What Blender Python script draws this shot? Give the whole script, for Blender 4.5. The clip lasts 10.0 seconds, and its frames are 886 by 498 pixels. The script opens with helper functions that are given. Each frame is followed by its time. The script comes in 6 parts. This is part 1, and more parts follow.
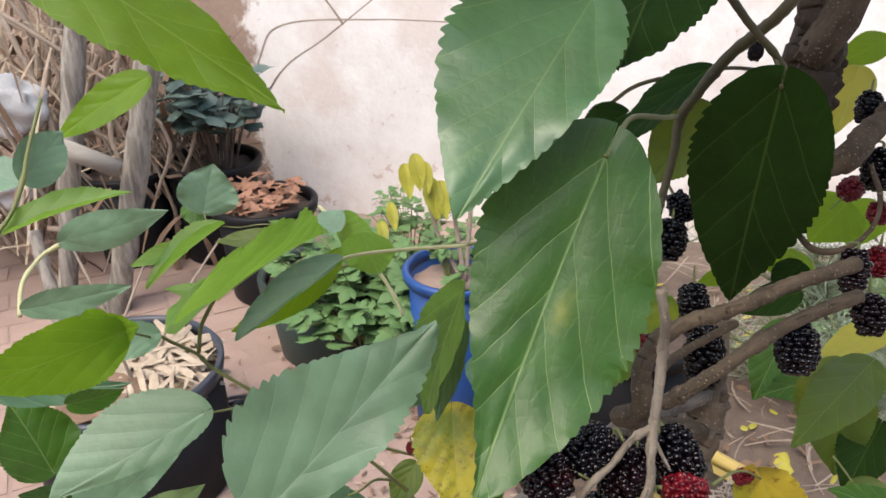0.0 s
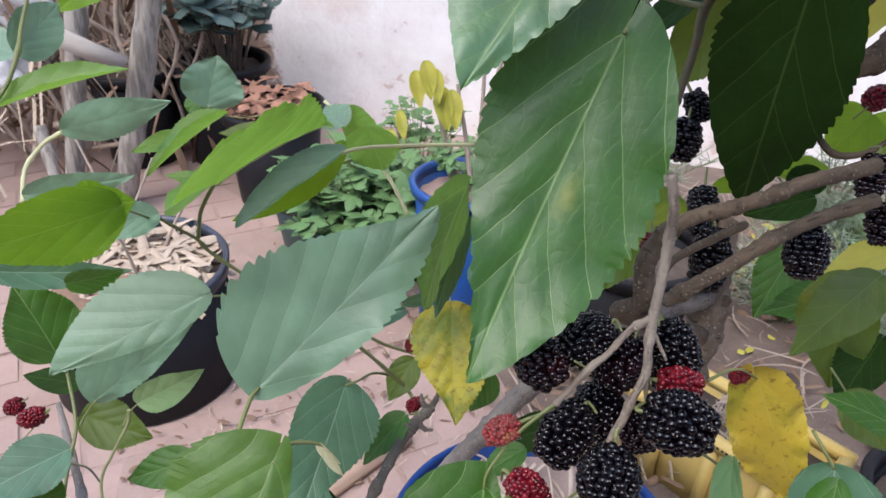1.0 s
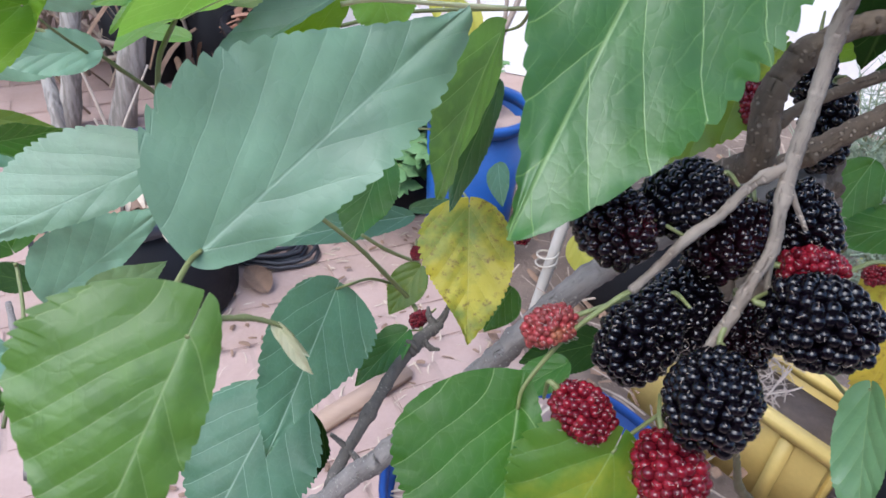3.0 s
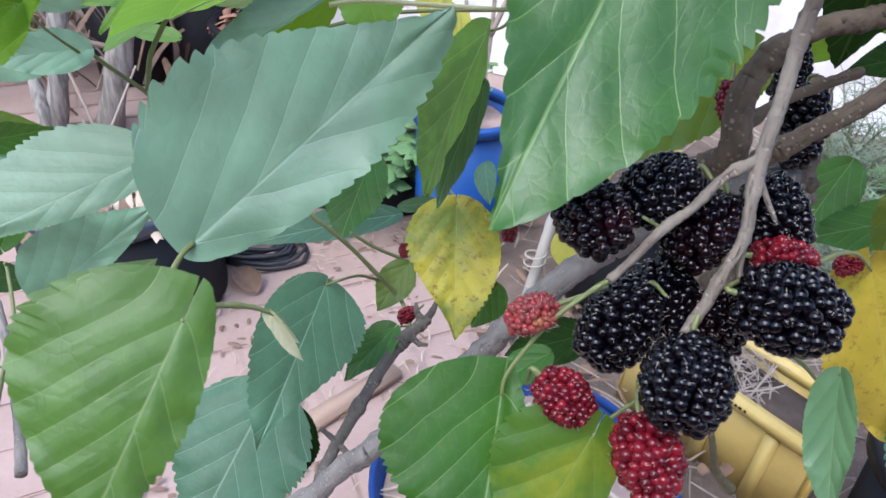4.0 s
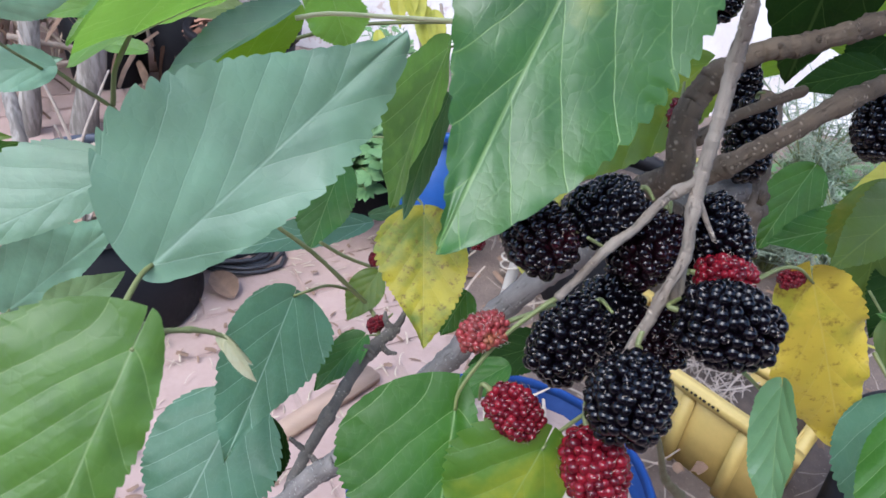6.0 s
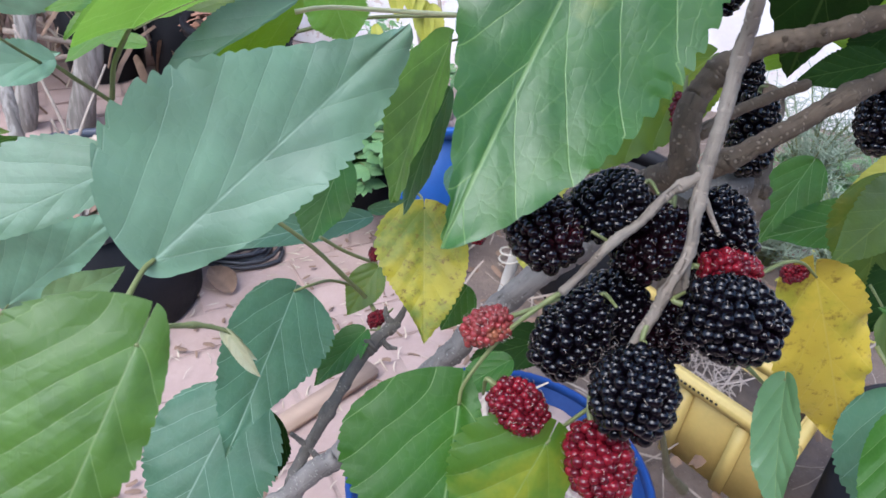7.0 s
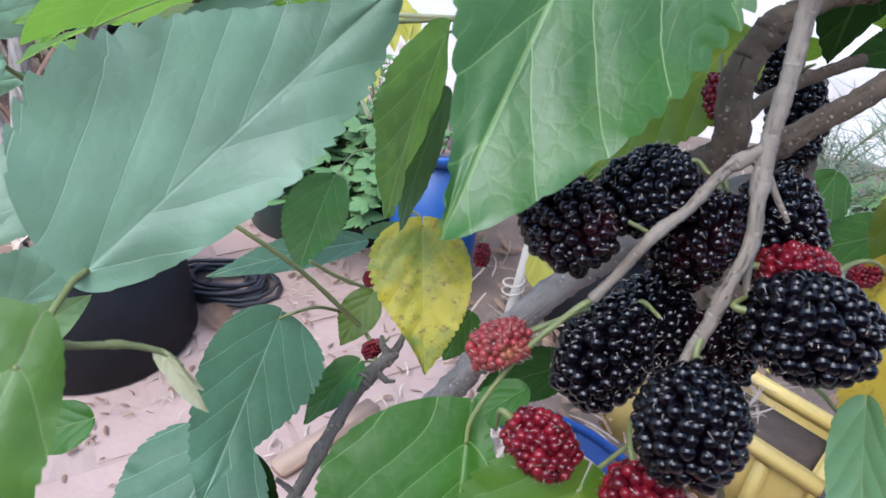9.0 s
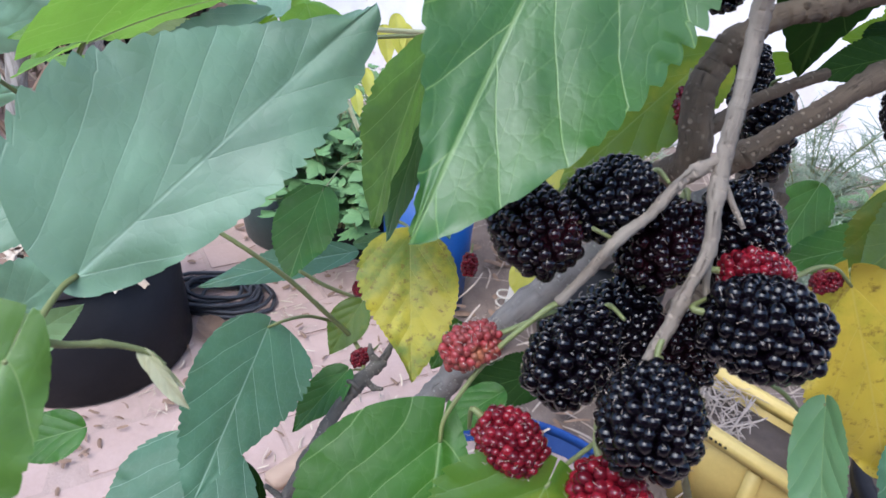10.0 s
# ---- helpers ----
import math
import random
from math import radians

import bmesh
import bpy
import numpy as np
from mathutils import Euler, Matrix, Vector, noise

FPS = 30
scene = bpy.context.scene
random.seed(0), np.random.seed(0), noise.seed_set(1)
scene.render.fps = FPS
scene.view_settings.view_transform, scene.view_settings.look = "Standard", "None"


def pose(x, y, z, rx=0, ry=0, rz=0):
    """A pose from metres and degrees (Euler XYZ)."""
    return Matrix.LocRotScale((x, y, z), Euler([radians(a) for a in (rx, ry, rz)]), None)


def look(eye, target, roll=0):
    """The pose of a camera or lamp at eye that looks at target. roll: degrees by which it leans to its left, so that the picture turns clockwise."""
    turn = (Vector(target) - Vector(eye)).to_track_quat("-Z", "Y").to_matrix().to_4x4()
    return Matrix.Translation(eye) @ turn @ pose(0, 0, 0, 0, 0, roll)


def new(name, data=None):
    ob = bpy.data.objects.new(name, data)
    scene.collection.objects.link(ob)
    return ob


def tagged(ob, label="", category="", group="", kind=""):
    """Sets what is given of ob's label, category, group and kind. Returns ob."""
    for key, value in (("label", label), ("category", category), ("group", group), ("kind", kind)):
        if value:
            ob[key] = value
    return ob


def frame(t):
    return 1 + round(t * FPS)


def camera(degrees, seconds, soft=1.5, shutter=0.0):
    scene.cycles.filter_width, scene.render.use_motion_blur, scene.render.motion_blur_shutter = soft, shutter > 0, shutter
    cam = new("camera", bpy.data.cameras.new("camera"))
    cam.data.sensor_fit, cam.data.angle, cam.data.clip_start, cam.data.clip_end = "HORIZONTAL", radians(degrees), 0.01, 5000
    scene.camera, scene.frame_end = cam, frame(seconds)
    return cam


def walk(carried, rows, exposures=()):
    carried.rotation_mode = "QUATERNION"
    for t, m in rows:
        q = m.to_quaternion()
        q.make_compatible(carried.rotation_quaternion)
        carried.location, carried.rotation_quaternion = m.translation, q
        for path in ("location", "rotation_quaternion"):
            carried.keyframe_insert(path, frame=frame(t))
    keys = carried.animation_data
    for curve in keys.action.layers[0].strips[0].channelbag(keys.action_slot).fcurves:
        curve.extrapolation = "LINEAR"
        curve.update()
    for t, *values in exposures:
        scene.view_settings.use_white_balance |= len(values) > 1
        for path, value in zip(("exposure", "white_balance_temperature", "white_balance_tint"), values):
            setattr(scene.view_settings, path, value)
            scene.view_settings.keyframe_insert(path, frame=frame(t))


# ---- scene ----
cam = camera(62.3, 10.0)
# the phone is focused a little beyond the fruit
cam.data.dof.use_dof, cam.data.dof.focus_distance, cam.data.dof.aperture_fstop = True, 0.30, 55.0
PATH = [
    (0, (0.0001, -0.0438, 1.0498), (0.0001, 0.8571, 0.6158), 0.00),
    (0.5, (-0.0010, -0.0439, 1.0375), (-0.0057, 0.8197, 0.5334), 1.31),
    (1, (0.0022, -0.0430, 1.0350), (-0.0054, 0.8039, 0.5035), 2.22),
    (1.5, (-0.0041, -0.0140, 0.9947), (-0.0285, 0.8062, 0.4231), 3.00),
    (2, (-0.0052, 0.0047, 0.9695), (-0.0393, 0.8098, 0.3773), 3.17),
    (2.5, (-0.0029, 0.0098, 0.9640), (-0.0281, 0.8122, 0.3678), 4.25),
    (3, (-0.0014, 0.0073, 0.9651), (-0.0131, 0.8124, 0.3720), 4.74),
    (4.5, (0.0000, 0.0000, 0.9700), (0.0078, 0.8091, 0.3824), 5.51),
    (5, (0.0013, 0.0000, 0.9757), (0.0148, 0.8141, 0.3951), 6.01),
    (5.5, (0.0067, -0.0000, 0.9750), (0.0308, 0.8119, 0.3916), 5.89),
    (7, (0.0047, 0.0006, 0.9737), (0.0373, 0.8047, 0.3800), 5.87),
    (7.5, (0.0047, -0.0009, 0.9740), (0.0465, 0.8066, 0.3857), 6.56),
    (8, (0.0055, -0.0063, 0.9785), (0.0056, 0.8083, 0.3985), 4.50),
    (8.5, (0.0048, 0.0205, 0.9528), (0.0153, 0.8437, 0.3851), 4.14),
    (9, (0.0066, 0.0246, 0.9470), (0.0342, 0.8570, 0.3935), 4.56),
    (9.5, (0.0087, 0.0220, 0.9473), (0.0357, 0.8600, 0.4023), 4.69),
    (10, (0.0112, 0.0181, 0.9499), (0.0425, 0.8600, 0.4112), 4.58),
]
walk(cam, [(t, look(eye, target, roll)) for t, eye, target, roll in PATH],
     exposures=[(0, 0.82, 6900, 8), (1.0, 0.84, 6100, 12), (2.0, 1.08, 5620, 9.5), (10, 1.12, 5480, 8.5)])

# ---- light: bright overcast sky, soft sun from high on the left behind the camera ----
world = bpy.data.worlds.new("overcast_sky")
scene.world = world
world.use_nodes = True
_nt = world.node_tree
_sky = _nt.nodes.new("ShaderNodeTexSky")
_sky.sky_type, _sky.sun_disc = "NISHITA", False
_sky.sun_elevation, _sky.sun_rotation = radians(62), radians(215)
_sky.air_density, _sky.dust_density = 1.0, 3.0
_nt.nodes["Background"].inputs["Strength"].default_value = 0.21
_nt.links.new(_sky.outputs["Color"], _nt.nodes["Background"].inputs["Color"])
sun = new("sun", bpy.data.lights.new("sun", "SUN"))
sun.data.energy, sun.data.angle, sun.data.color = 1.0, radians(45), (1.0, 0.96, 0.9)
sun.matrix_world = look((-1.8, -2.6, 4.2), (0, 0, 0))

# ---- materials ----
def mat(name):
    m = bpy.data.materials.new(name)
    m.use_nodes = True
    return m, m.node_tree, m.node_tree.nodes["Principled BSDF"]


def node(nt, kind, **values):
    n = nt.nodes.new("ShaderNode" + kind)
    for k, v in values.items():
        n.inputs[k].default_value = v
    return n


def math_node(nt, op, a, b=0.0, clamp=False):
    n = nt.nodes.new("ShaderNodeMath")
    n.operation, n.use_clamp = op, clamp
    for i, v in enumerate((a, b)):
        if isinstance(v, (int, float)):
            n.inputs[i].default_value = v
        else:
            nt.links.new(v, n.inputs[i])
    return n.outputs[0]


def mix(nt, fac, a, b):
    n = nt.nodes.new("ShaderNodeMix")
    n.data_type = "RGBA"
    for i, v in ((0, fac), (6, a), (7, b)):
        if isinstance(v, (int, float)):
            n.inputs[i].default_value = v
        elif isinstance(v, tuple):
            n.inputs[i].default_value = (*v, 1) if len(v) == 3 else v
        else:
            nt.links.new(v, n.inputs[i])
    return n.outputs[2]


def ramp(nt, fac, lo, hi):
    n = nt.nodes.new("ShaderNodeMapRange")
    n.inputs["From Min"].default_value, n.inputs["From Max"].default_value = lo, hi
    nt.links.new(fac, n.inputs["Value"])
    return n.outputs[0]


def bump(nt, height, strength, distance, bsdf, normal=None):
    n = node(nt, "Bump", Strength=strength, Distance=distance)
    nt.links.new(height, n.inputs["Height"])
    if normal:
        nt.links.new(normal, n.inputs["Normal"])
    if bsdf:
        nt.links.new(n.outputs[0], bsdf.inputs["Normal"])
    return n.outputs[0]


def noise_tex(nt, scale, detail=4.0, rough=0.55, vec=None):
    n = node(nt, "TexNoise", Scale=scale, Detail=detail, Roughness=rough)
    if vec is None:
        vec = nt.nodes.new("ShaderNodeTexCoord").outputs["Object"]
    nt.links.new(vec, n.inputs["Vector"])
    return n


def leaf_material(name, blade, vein, glow, gloss=0.4, blotch=None, blotch_amount=0.0, flecks=0.0, through_light=0.35, vein_show=0.5, wax=0.5, fleck=None, rungs=0.10):
    """A leaf blade: the UV map runs along (u) and across (v, 0.5 on the midrib)."""
    m, nt, bsdf = mat(name)
    uv = nt.nodes.new("ShaderNodeUVMap")
    sep = nt.nodes.new("ShaderNodeSeparateXYZ")
    nt.links.new(uv.outputs[0], sep.inputs[0])
    u, v = sep.outputs[0], sep.outputs[1]
    side = math_node(nt, "SUBTRACT", v, 0.5)
    ax = math_node(nt, "ABSOLUTE", side)
    wob = noise_tex(nt, 45.0, 3.0)
    wobble = math_node(nt, "MULTIPLY", math_node(nt, "SUBTRACT", wob.outputs[0], 0.5), 0.05)
    # three veins fan out from the stalk, then side veins leave the midrib and sweep forwards
    sweep = math_node(nt, "SUBTRACT", math_node(nt, "MULTIPLY", ax, 1.95), math_node(nt, "MULTIPLY", math_node(nt, "MULTIPLY", ax, ax), 0.6))
    alternate = math_node(nt, "MULTIPLY", math_node(nt, "MULTIPLY", math_node(nt, "GREATER_THAN", side, 0.0), math_node(nt, "MINIMUM", u, 0.25)), 0.28)
    s = math_node(nt, "ADD", math_node(nt, "ADD", math_node(nt, "SUBTRACT", u, sweep), alternate), wobble)
    d = math_node(nt, "ABSOLUTE", math_node(nt, "SUBTRACT", math_node(nt, "FRACT", math_node(nt, "ADD", math_node(nt, "MULTIPLY", s, 4.4), 0.5)), 0.5))
    ahead = math_node(nt, "GREATER_THAN", s, -0.9)
    lateral = math_node(nt, "MULTIPLY", math_node(nt, "SUBTRACT", 1.0, ramp(nt, d, 0.006, 0.020), True), ahead)
    # finer rungs that join the side veins
    k2 = math_node(nt, "ADD", math_node(nt, "MULTIPLY", math_node(nt, "ADD", math_node(nt, "ADD", ax, math_node(nt, "MULTIPLY", d, 0.05)), math_node(nt, "MULTIPLY", wobble, 0.8)), 19.0), math_node(nt, "MULTIPLY", math_node(nt, "FLOOR", math_node(nt, "ADD", math_node(nt, "MULTIPLY", s, 4.4), 0.5)), 0.37))
    d2 = math_node(nt, "ABSOLUTE", math_node(nt, "SUBTRACT", math_node(nt, "FRACT", k2), 0.5))
    second = math_node(nt, "SUBTRACT", 1.0, ramp(nt, d2, 0.012, 0.04), True)
    pillow = math_node(nt, "MINIMUM", math_node(nt, "MULTIPLY", d, 3.0), 1.0)
    mid = math_node(nt, "SUBTRACT", 1.0, ramp(nt, ax, 0.0025, 0.006), True)
    veins = math_node(nt, "MAXIMUM", math_node(nt, "MAXIMUM", math_node(nt, "MULTIPLY", mid, 0.95), math_node(nt, "MULTIPLY", lateral, 0.95)), math_node(nt, "MULTIPLY", second, rungs), True)
    # the net of small veins, with the blade puffed up between them
    shift = nt.nodes.new("ShaderNodeVectorMath")
    shift.operation = "MULTIPLY_ADD"
    jit = noise_tex(nt, 240.0, 2.0)
    nt.links.new(jit.outputs[1], shift.inputs[0])
    shift.inputs[1].default_value = (0.004, 0.004, 0.004)
    nt.links.new(nt.nodes.new("ShaderNodeTexCoord").outputs["Object"], shift.inputs[2])
    net = node(nt, "TexVoronoi", Scale=210.0)
    net.feature = "DISTANCE_TO_EDGE"
    nt.links.new(shift.outputs[0], net.inputs["Vector"])
    mesh = math_node(nt, "SUBTRACT", 1.0, ramp(nt, net.outputs["Distance"], 0.015, 0.06), True)
    puff = math_node(nt, "MINIMUM", math_node(nt, "MULTIPLY", net.outputs["Distance"], 2.6), 1.0)
    big, fine = noise_tex(nt, 38.0, 3.0), noise_tex(nt, 700.0, 3.0)
    rnd = nt.nodes.new("ShaderNodeObjectInfo").outputs["Random"]
    dark = tuple(c * 0.72 for c in blade)
    light = tuple(min(1, c * 1.3) for c in blade)
    col = mix(nt, ramp(nt, big.outputs[0], 0.3, 0.7), dark, light)
    col = mix(nt, math_node(nt, "MULTIPLY", rnd, 0.35), col, tuple(c * f for c, f in zip(blade, (1.25, 1.05, 0.8))))
    col = mix(nt, math_node(nt, "MULTIPLY", mesh, 0.07 * vein_show), col, vein)
    if blotch:
        patch = noise_tex(nt, 26.0, 5.0, 0.65)
        at = ramp(nt, patch.outputs[0], 0.62 - blotch_amount * 0.3, 0.74 - blotch_amount * 0.25)
        col = mix(nt, at, col, blotch)
    if fleck:
        # one faded spot on the blade
        du, dv = math_node(nt, "SUBTRACT", u, fleck[0]), math_node(nt, "SUBTRACT", v, fleck[1])
        far = math_node(nt, "SQRT", math_node(nt, "ADD", math_node(nt, "MULTIPLY", math_node(nt, "MULTIPLY", du, du), 0.45), math_node(nt, "MULTIPLY", dv, dv)))
        far = math_node(nt, "ADD", far, math_node(nt, "MULTIPLY", math_node(nt, "SUBTRACT", noise_tex(nt, 150.0, 4.0, 0.7).outputs[0], 0.5), 0.09))
        col = mix(nt, math_node(nt, "MULTIPLY", math_node(nt, "SUBTRACT", 1.0, ramp(nt, far, 0.0, 0.05), True), 0.75), col, (0.17, 0.20, 0.02))
    if flecks:
        spots = noise_tex(nt, 260.0, 4.0, 0.7)
        col = mix(nt, math_node(nt, "MULTIPLY", ramp(nt, spots.outputs[0], 0.56, 0.68), flecks), col, (0.13, 0.075, 0.014))
    col = mix(nt, math_node(nt, "MULTIPLY", veins, vein_show), col, vein)
    nt.links.new(col, bsdf.inputs["Base Color"])
    rough = math_node(nt, "ADD", math_node(nt, "MULTIPLY", math_node(nt, "ADD", fine.outputs[0], big.outputs[0]), 0.16), gloss - 0.14)
    nt.links.new(rough, bsdf.inputs["Roughness"])
    bsdf.inputs["Specular IOR Level"].default_value = wax
    h1 = bump(nt, pillow, 0.18, 0.0009, None)
    h2 = bump(nt, puff, 0.09, 0.0007, None, bump(nt, veins, 0.25, -0.0005, None, h1))
    bump(nt, math_node(nt, "ADD", fine.outputs[0], math_node(nt, "MULTIPLY", mesh, -0.25)), 0.2, 0.0002, bsdf, h2)
    # light that comes through the blade
    tr = node(nt, "BsdfTranslucent")
    nt.links.new(mix(nt, 0.3, glow, col), tr.inputs["Color"])
    blend = node(nt, "MixShader", Fac=through_light)
    nt.links.new(bsdf.outputs[0], blend.inputs[1])
    nt.links.new(tr.outputs[0], blend.inputs[2])
    nt.links.new(blend.outputs[0], nt.nodes["Material Output"].inputs["Surface"])
    return m


VEIN = (0.24, 0.34, 0.13)
GLOW = (0.22, 0.40, 0.04)
LEAF_DARK = leaf_material("leaf_deep_green", (0.034, 0.098, 0.018), (0.18, 0.27, 0.10), GLOW, 0.42, (0.15, 0.2, 0.02), -0.1, through_light=0.10, vein_show=0.55, wax=0.2)
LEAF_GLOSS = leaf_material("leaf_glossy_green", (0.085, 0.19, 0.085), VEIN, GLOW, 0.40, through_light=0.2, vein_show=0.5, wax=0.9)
LEAF_SPOT = leaf_material("leaf_deep_green_spotted", (0.030, 0.098, 0.013), (0.24, 0.36, 0.11), GLOW, 0.42, through_light=0.10, vein_show=0.44, wax=0.6, fleck=(0.44, 0.445), rungs=0.22)
# Darkened green for leaves in shade: the shade is put into the colour.
LEAF_SHADED = leaf_material("leaf_shaded_green", (0.011, 0.032, 0.005), (0.09, 0.14, 0.035), (0.10, 0.2, 0.02), 0.6, through_light=0.06, vein_show=0.4, wax=0.08)
# Sky sheen is put into this pale blue-green blade colour, besides the wax.
LEAF_BLUE_SHEEN = leaf_material("leaf_blue_green_sheen", (0.12, 0.215, 0.138), (0.28, 0.38, 0.27), GLOW, 0.50, through_light=0.08, vein_show=0.2, wax=0.65)
LEAF_TEAL = leaf_material("leaf_teal", (0.056, 0.132, 0.088), (0.26, 0.36, 0.26), GLOW, 0.5, through_light=0.2, vein_show=0.6, wax=0.35)
LEAF_MID = leaf_material("leaf_mid_green", (0.026, 0.092, 0.010), VEIN, GLOW, 0.42, through_light=0.2, vein_show=0.55, wax=0.25)
LEAF_LIME = leaf_material("leaf_lime_green", (0.066, 0.142, 0.018), (0.22, 0.30, 0.11), GLOW, 0.45, (0.040, 0.092, 0.012), 0.3, through_light=0.2, vein_show=0.5, wax=0.5)
# Undersides and backlit leaves: light from behind is put into the brighter colours.
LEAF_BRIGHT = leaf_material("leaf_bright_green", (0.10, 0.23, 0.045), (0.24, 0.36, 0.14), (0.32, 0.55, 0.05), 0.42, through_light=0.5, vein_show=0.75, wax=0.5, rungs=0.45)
LEAF_BACKLIT = leaf_material("leaf_backlit_green", (0.10, 0.22, 0.012), (0.25, 0.38, 0.06), (0.32, 0.55, 0.02), 0.5, through_light=0.55, vein_show=0.75, rungs=0.45)
LEAF_OLIVE = leaf_material("leaf_olive", (0.06, 0.11, 0.015), (0.2, 0.26, 0.05), (0.22, 0.3, 0.02), 0.5, (0.16, 0.16, 0.02), 0.1, through_light=0.35, vein_show=0.4)
LEAF_YELLOW = leaf_material("leaf_yellow", (0.46, 0.37, 0.04), (0.52, 0.43, 0.12), (0.6, 0.45, 0.03), 0.5, (0.28, 0.28, 0.02), 0.35, 0.9, 0.3, vein_show=0.35)
LEAF_OCHRE = leaf_material("leaf_ochre", (0.40, 0.365, 0.025), (0.44, 0.40, 0.1), (0.5, 0.42, 0.04), 0.5, (0.10, 0.18, 0.02), 0.6, 1.0, 0.3, vein_show=0.3)
LEAF_PALE = leaf_material("leaf_pale_green", (0.19, 0.29, 0.14), (0.3, 0.4, 0.22), GLOW, 0.42, (0.10, 0.2, 0.04), 0.1, through_light=0.3, vein_show=0.5)
LEAF_FLECK = leaf_material("leaf_turning", (0.055, 0.145, 0.014), VEIN, (0.40, 0.5, 0.03), 0.45, (0.26, 0.28, 0.02), 0.35, through_light=0.4, vein_show=0.4)
LEAF_YELLOWGREEN = leaf_material("leaf_yellow_green", (0.42, 0.42, 0.06), VEIN, (0.5, 0.5, 0.08), 0.5, (0.5, 0.45, 0.08), 0.3, through_light=0.45, vein_show=0.4)


def rough_material(name, base, other, scale, rough=0.8, bump_strength=0.6, bump_size=0.002, spots=None, spot_scale=0.0, stretch=(1, 1, 1), spot_cut=0.2, sharp=0.18, gloss=0.5):
    """A matt mottled surface: two colours, coarse and fine noise, relief, optional round spots."""
    m, nt, bsdf = mat(name)
    tc = nt.nodes.new("ShaderNodeTexCoord")
    mp = node(nt, "Mapping", Scale=stretch)
    nt.links.new(tc.outputs["Object"], mp.inputs["Vector"])
    vec = mp.outputs[0]
    coarse, fine = noise_tex(nt, scale, 5.0, 0.6, vec), noise_tex(nt, scale * 9, 5.0, 0.65, vec)
    rnd = nt.nodes.new("ShaderNodeObjectInfo").outputs["Random"]
    col = mix(nt, ramp(nt, coarse.outputs[0], 0.5 - sharp, 0.5 + sharp), base, other)
    col = mix(nt, math_node(nt, "MULTIPLY", fine.outputs[0], 0.5), col, tuple(c * 0.55 for c in base))
    col = mix(nt, math_node(nt, "MULTIPLY", rnd, 0.25), col, tuple(min(1, c * 1.35) for c in other))
    height = math_node(nt, "ADD", coarse.outputs[0], math_node(nt, "MULTIPLY", fine.outputs[0], 0.5))
    if spots:
        vo = node(nt, "TexVoronoi", Scale=spot_scale)
        nt.links.new(vec, vo.inputs["Vector"])
        dot = math_node(nt, "MULTIPLY", math_node(nt, "SUBTRACT", 1.0, ramp(nt, vo.outputs["Distance"], spot_cut * 0.5, spot_cut), True), ramp(nt, coarse.outputs[0], 0.4, 0.6))
        col = mix(nt, math_node(nt, "MULTIPLY", dot, 0.8), col, spots)
        height = math_node(nt, "ADD", height, math_node(nt, "MULTIPLY", dot, 0.25))
    nt.links.new(col, bsdf.inputs["Base Color"])
    nt.links.new(math_node(nt, "ADD", math_node(nt, "MULTIPLY", fine.outputs[0], 0.25), rough - 0.12), bsdf.inputs["Roughness"])
    bsdf.inputs["Specular IOR Level"].default_value = gloss
    bump(nt, height, bump_strength, bump_size, bsdf)
    return m


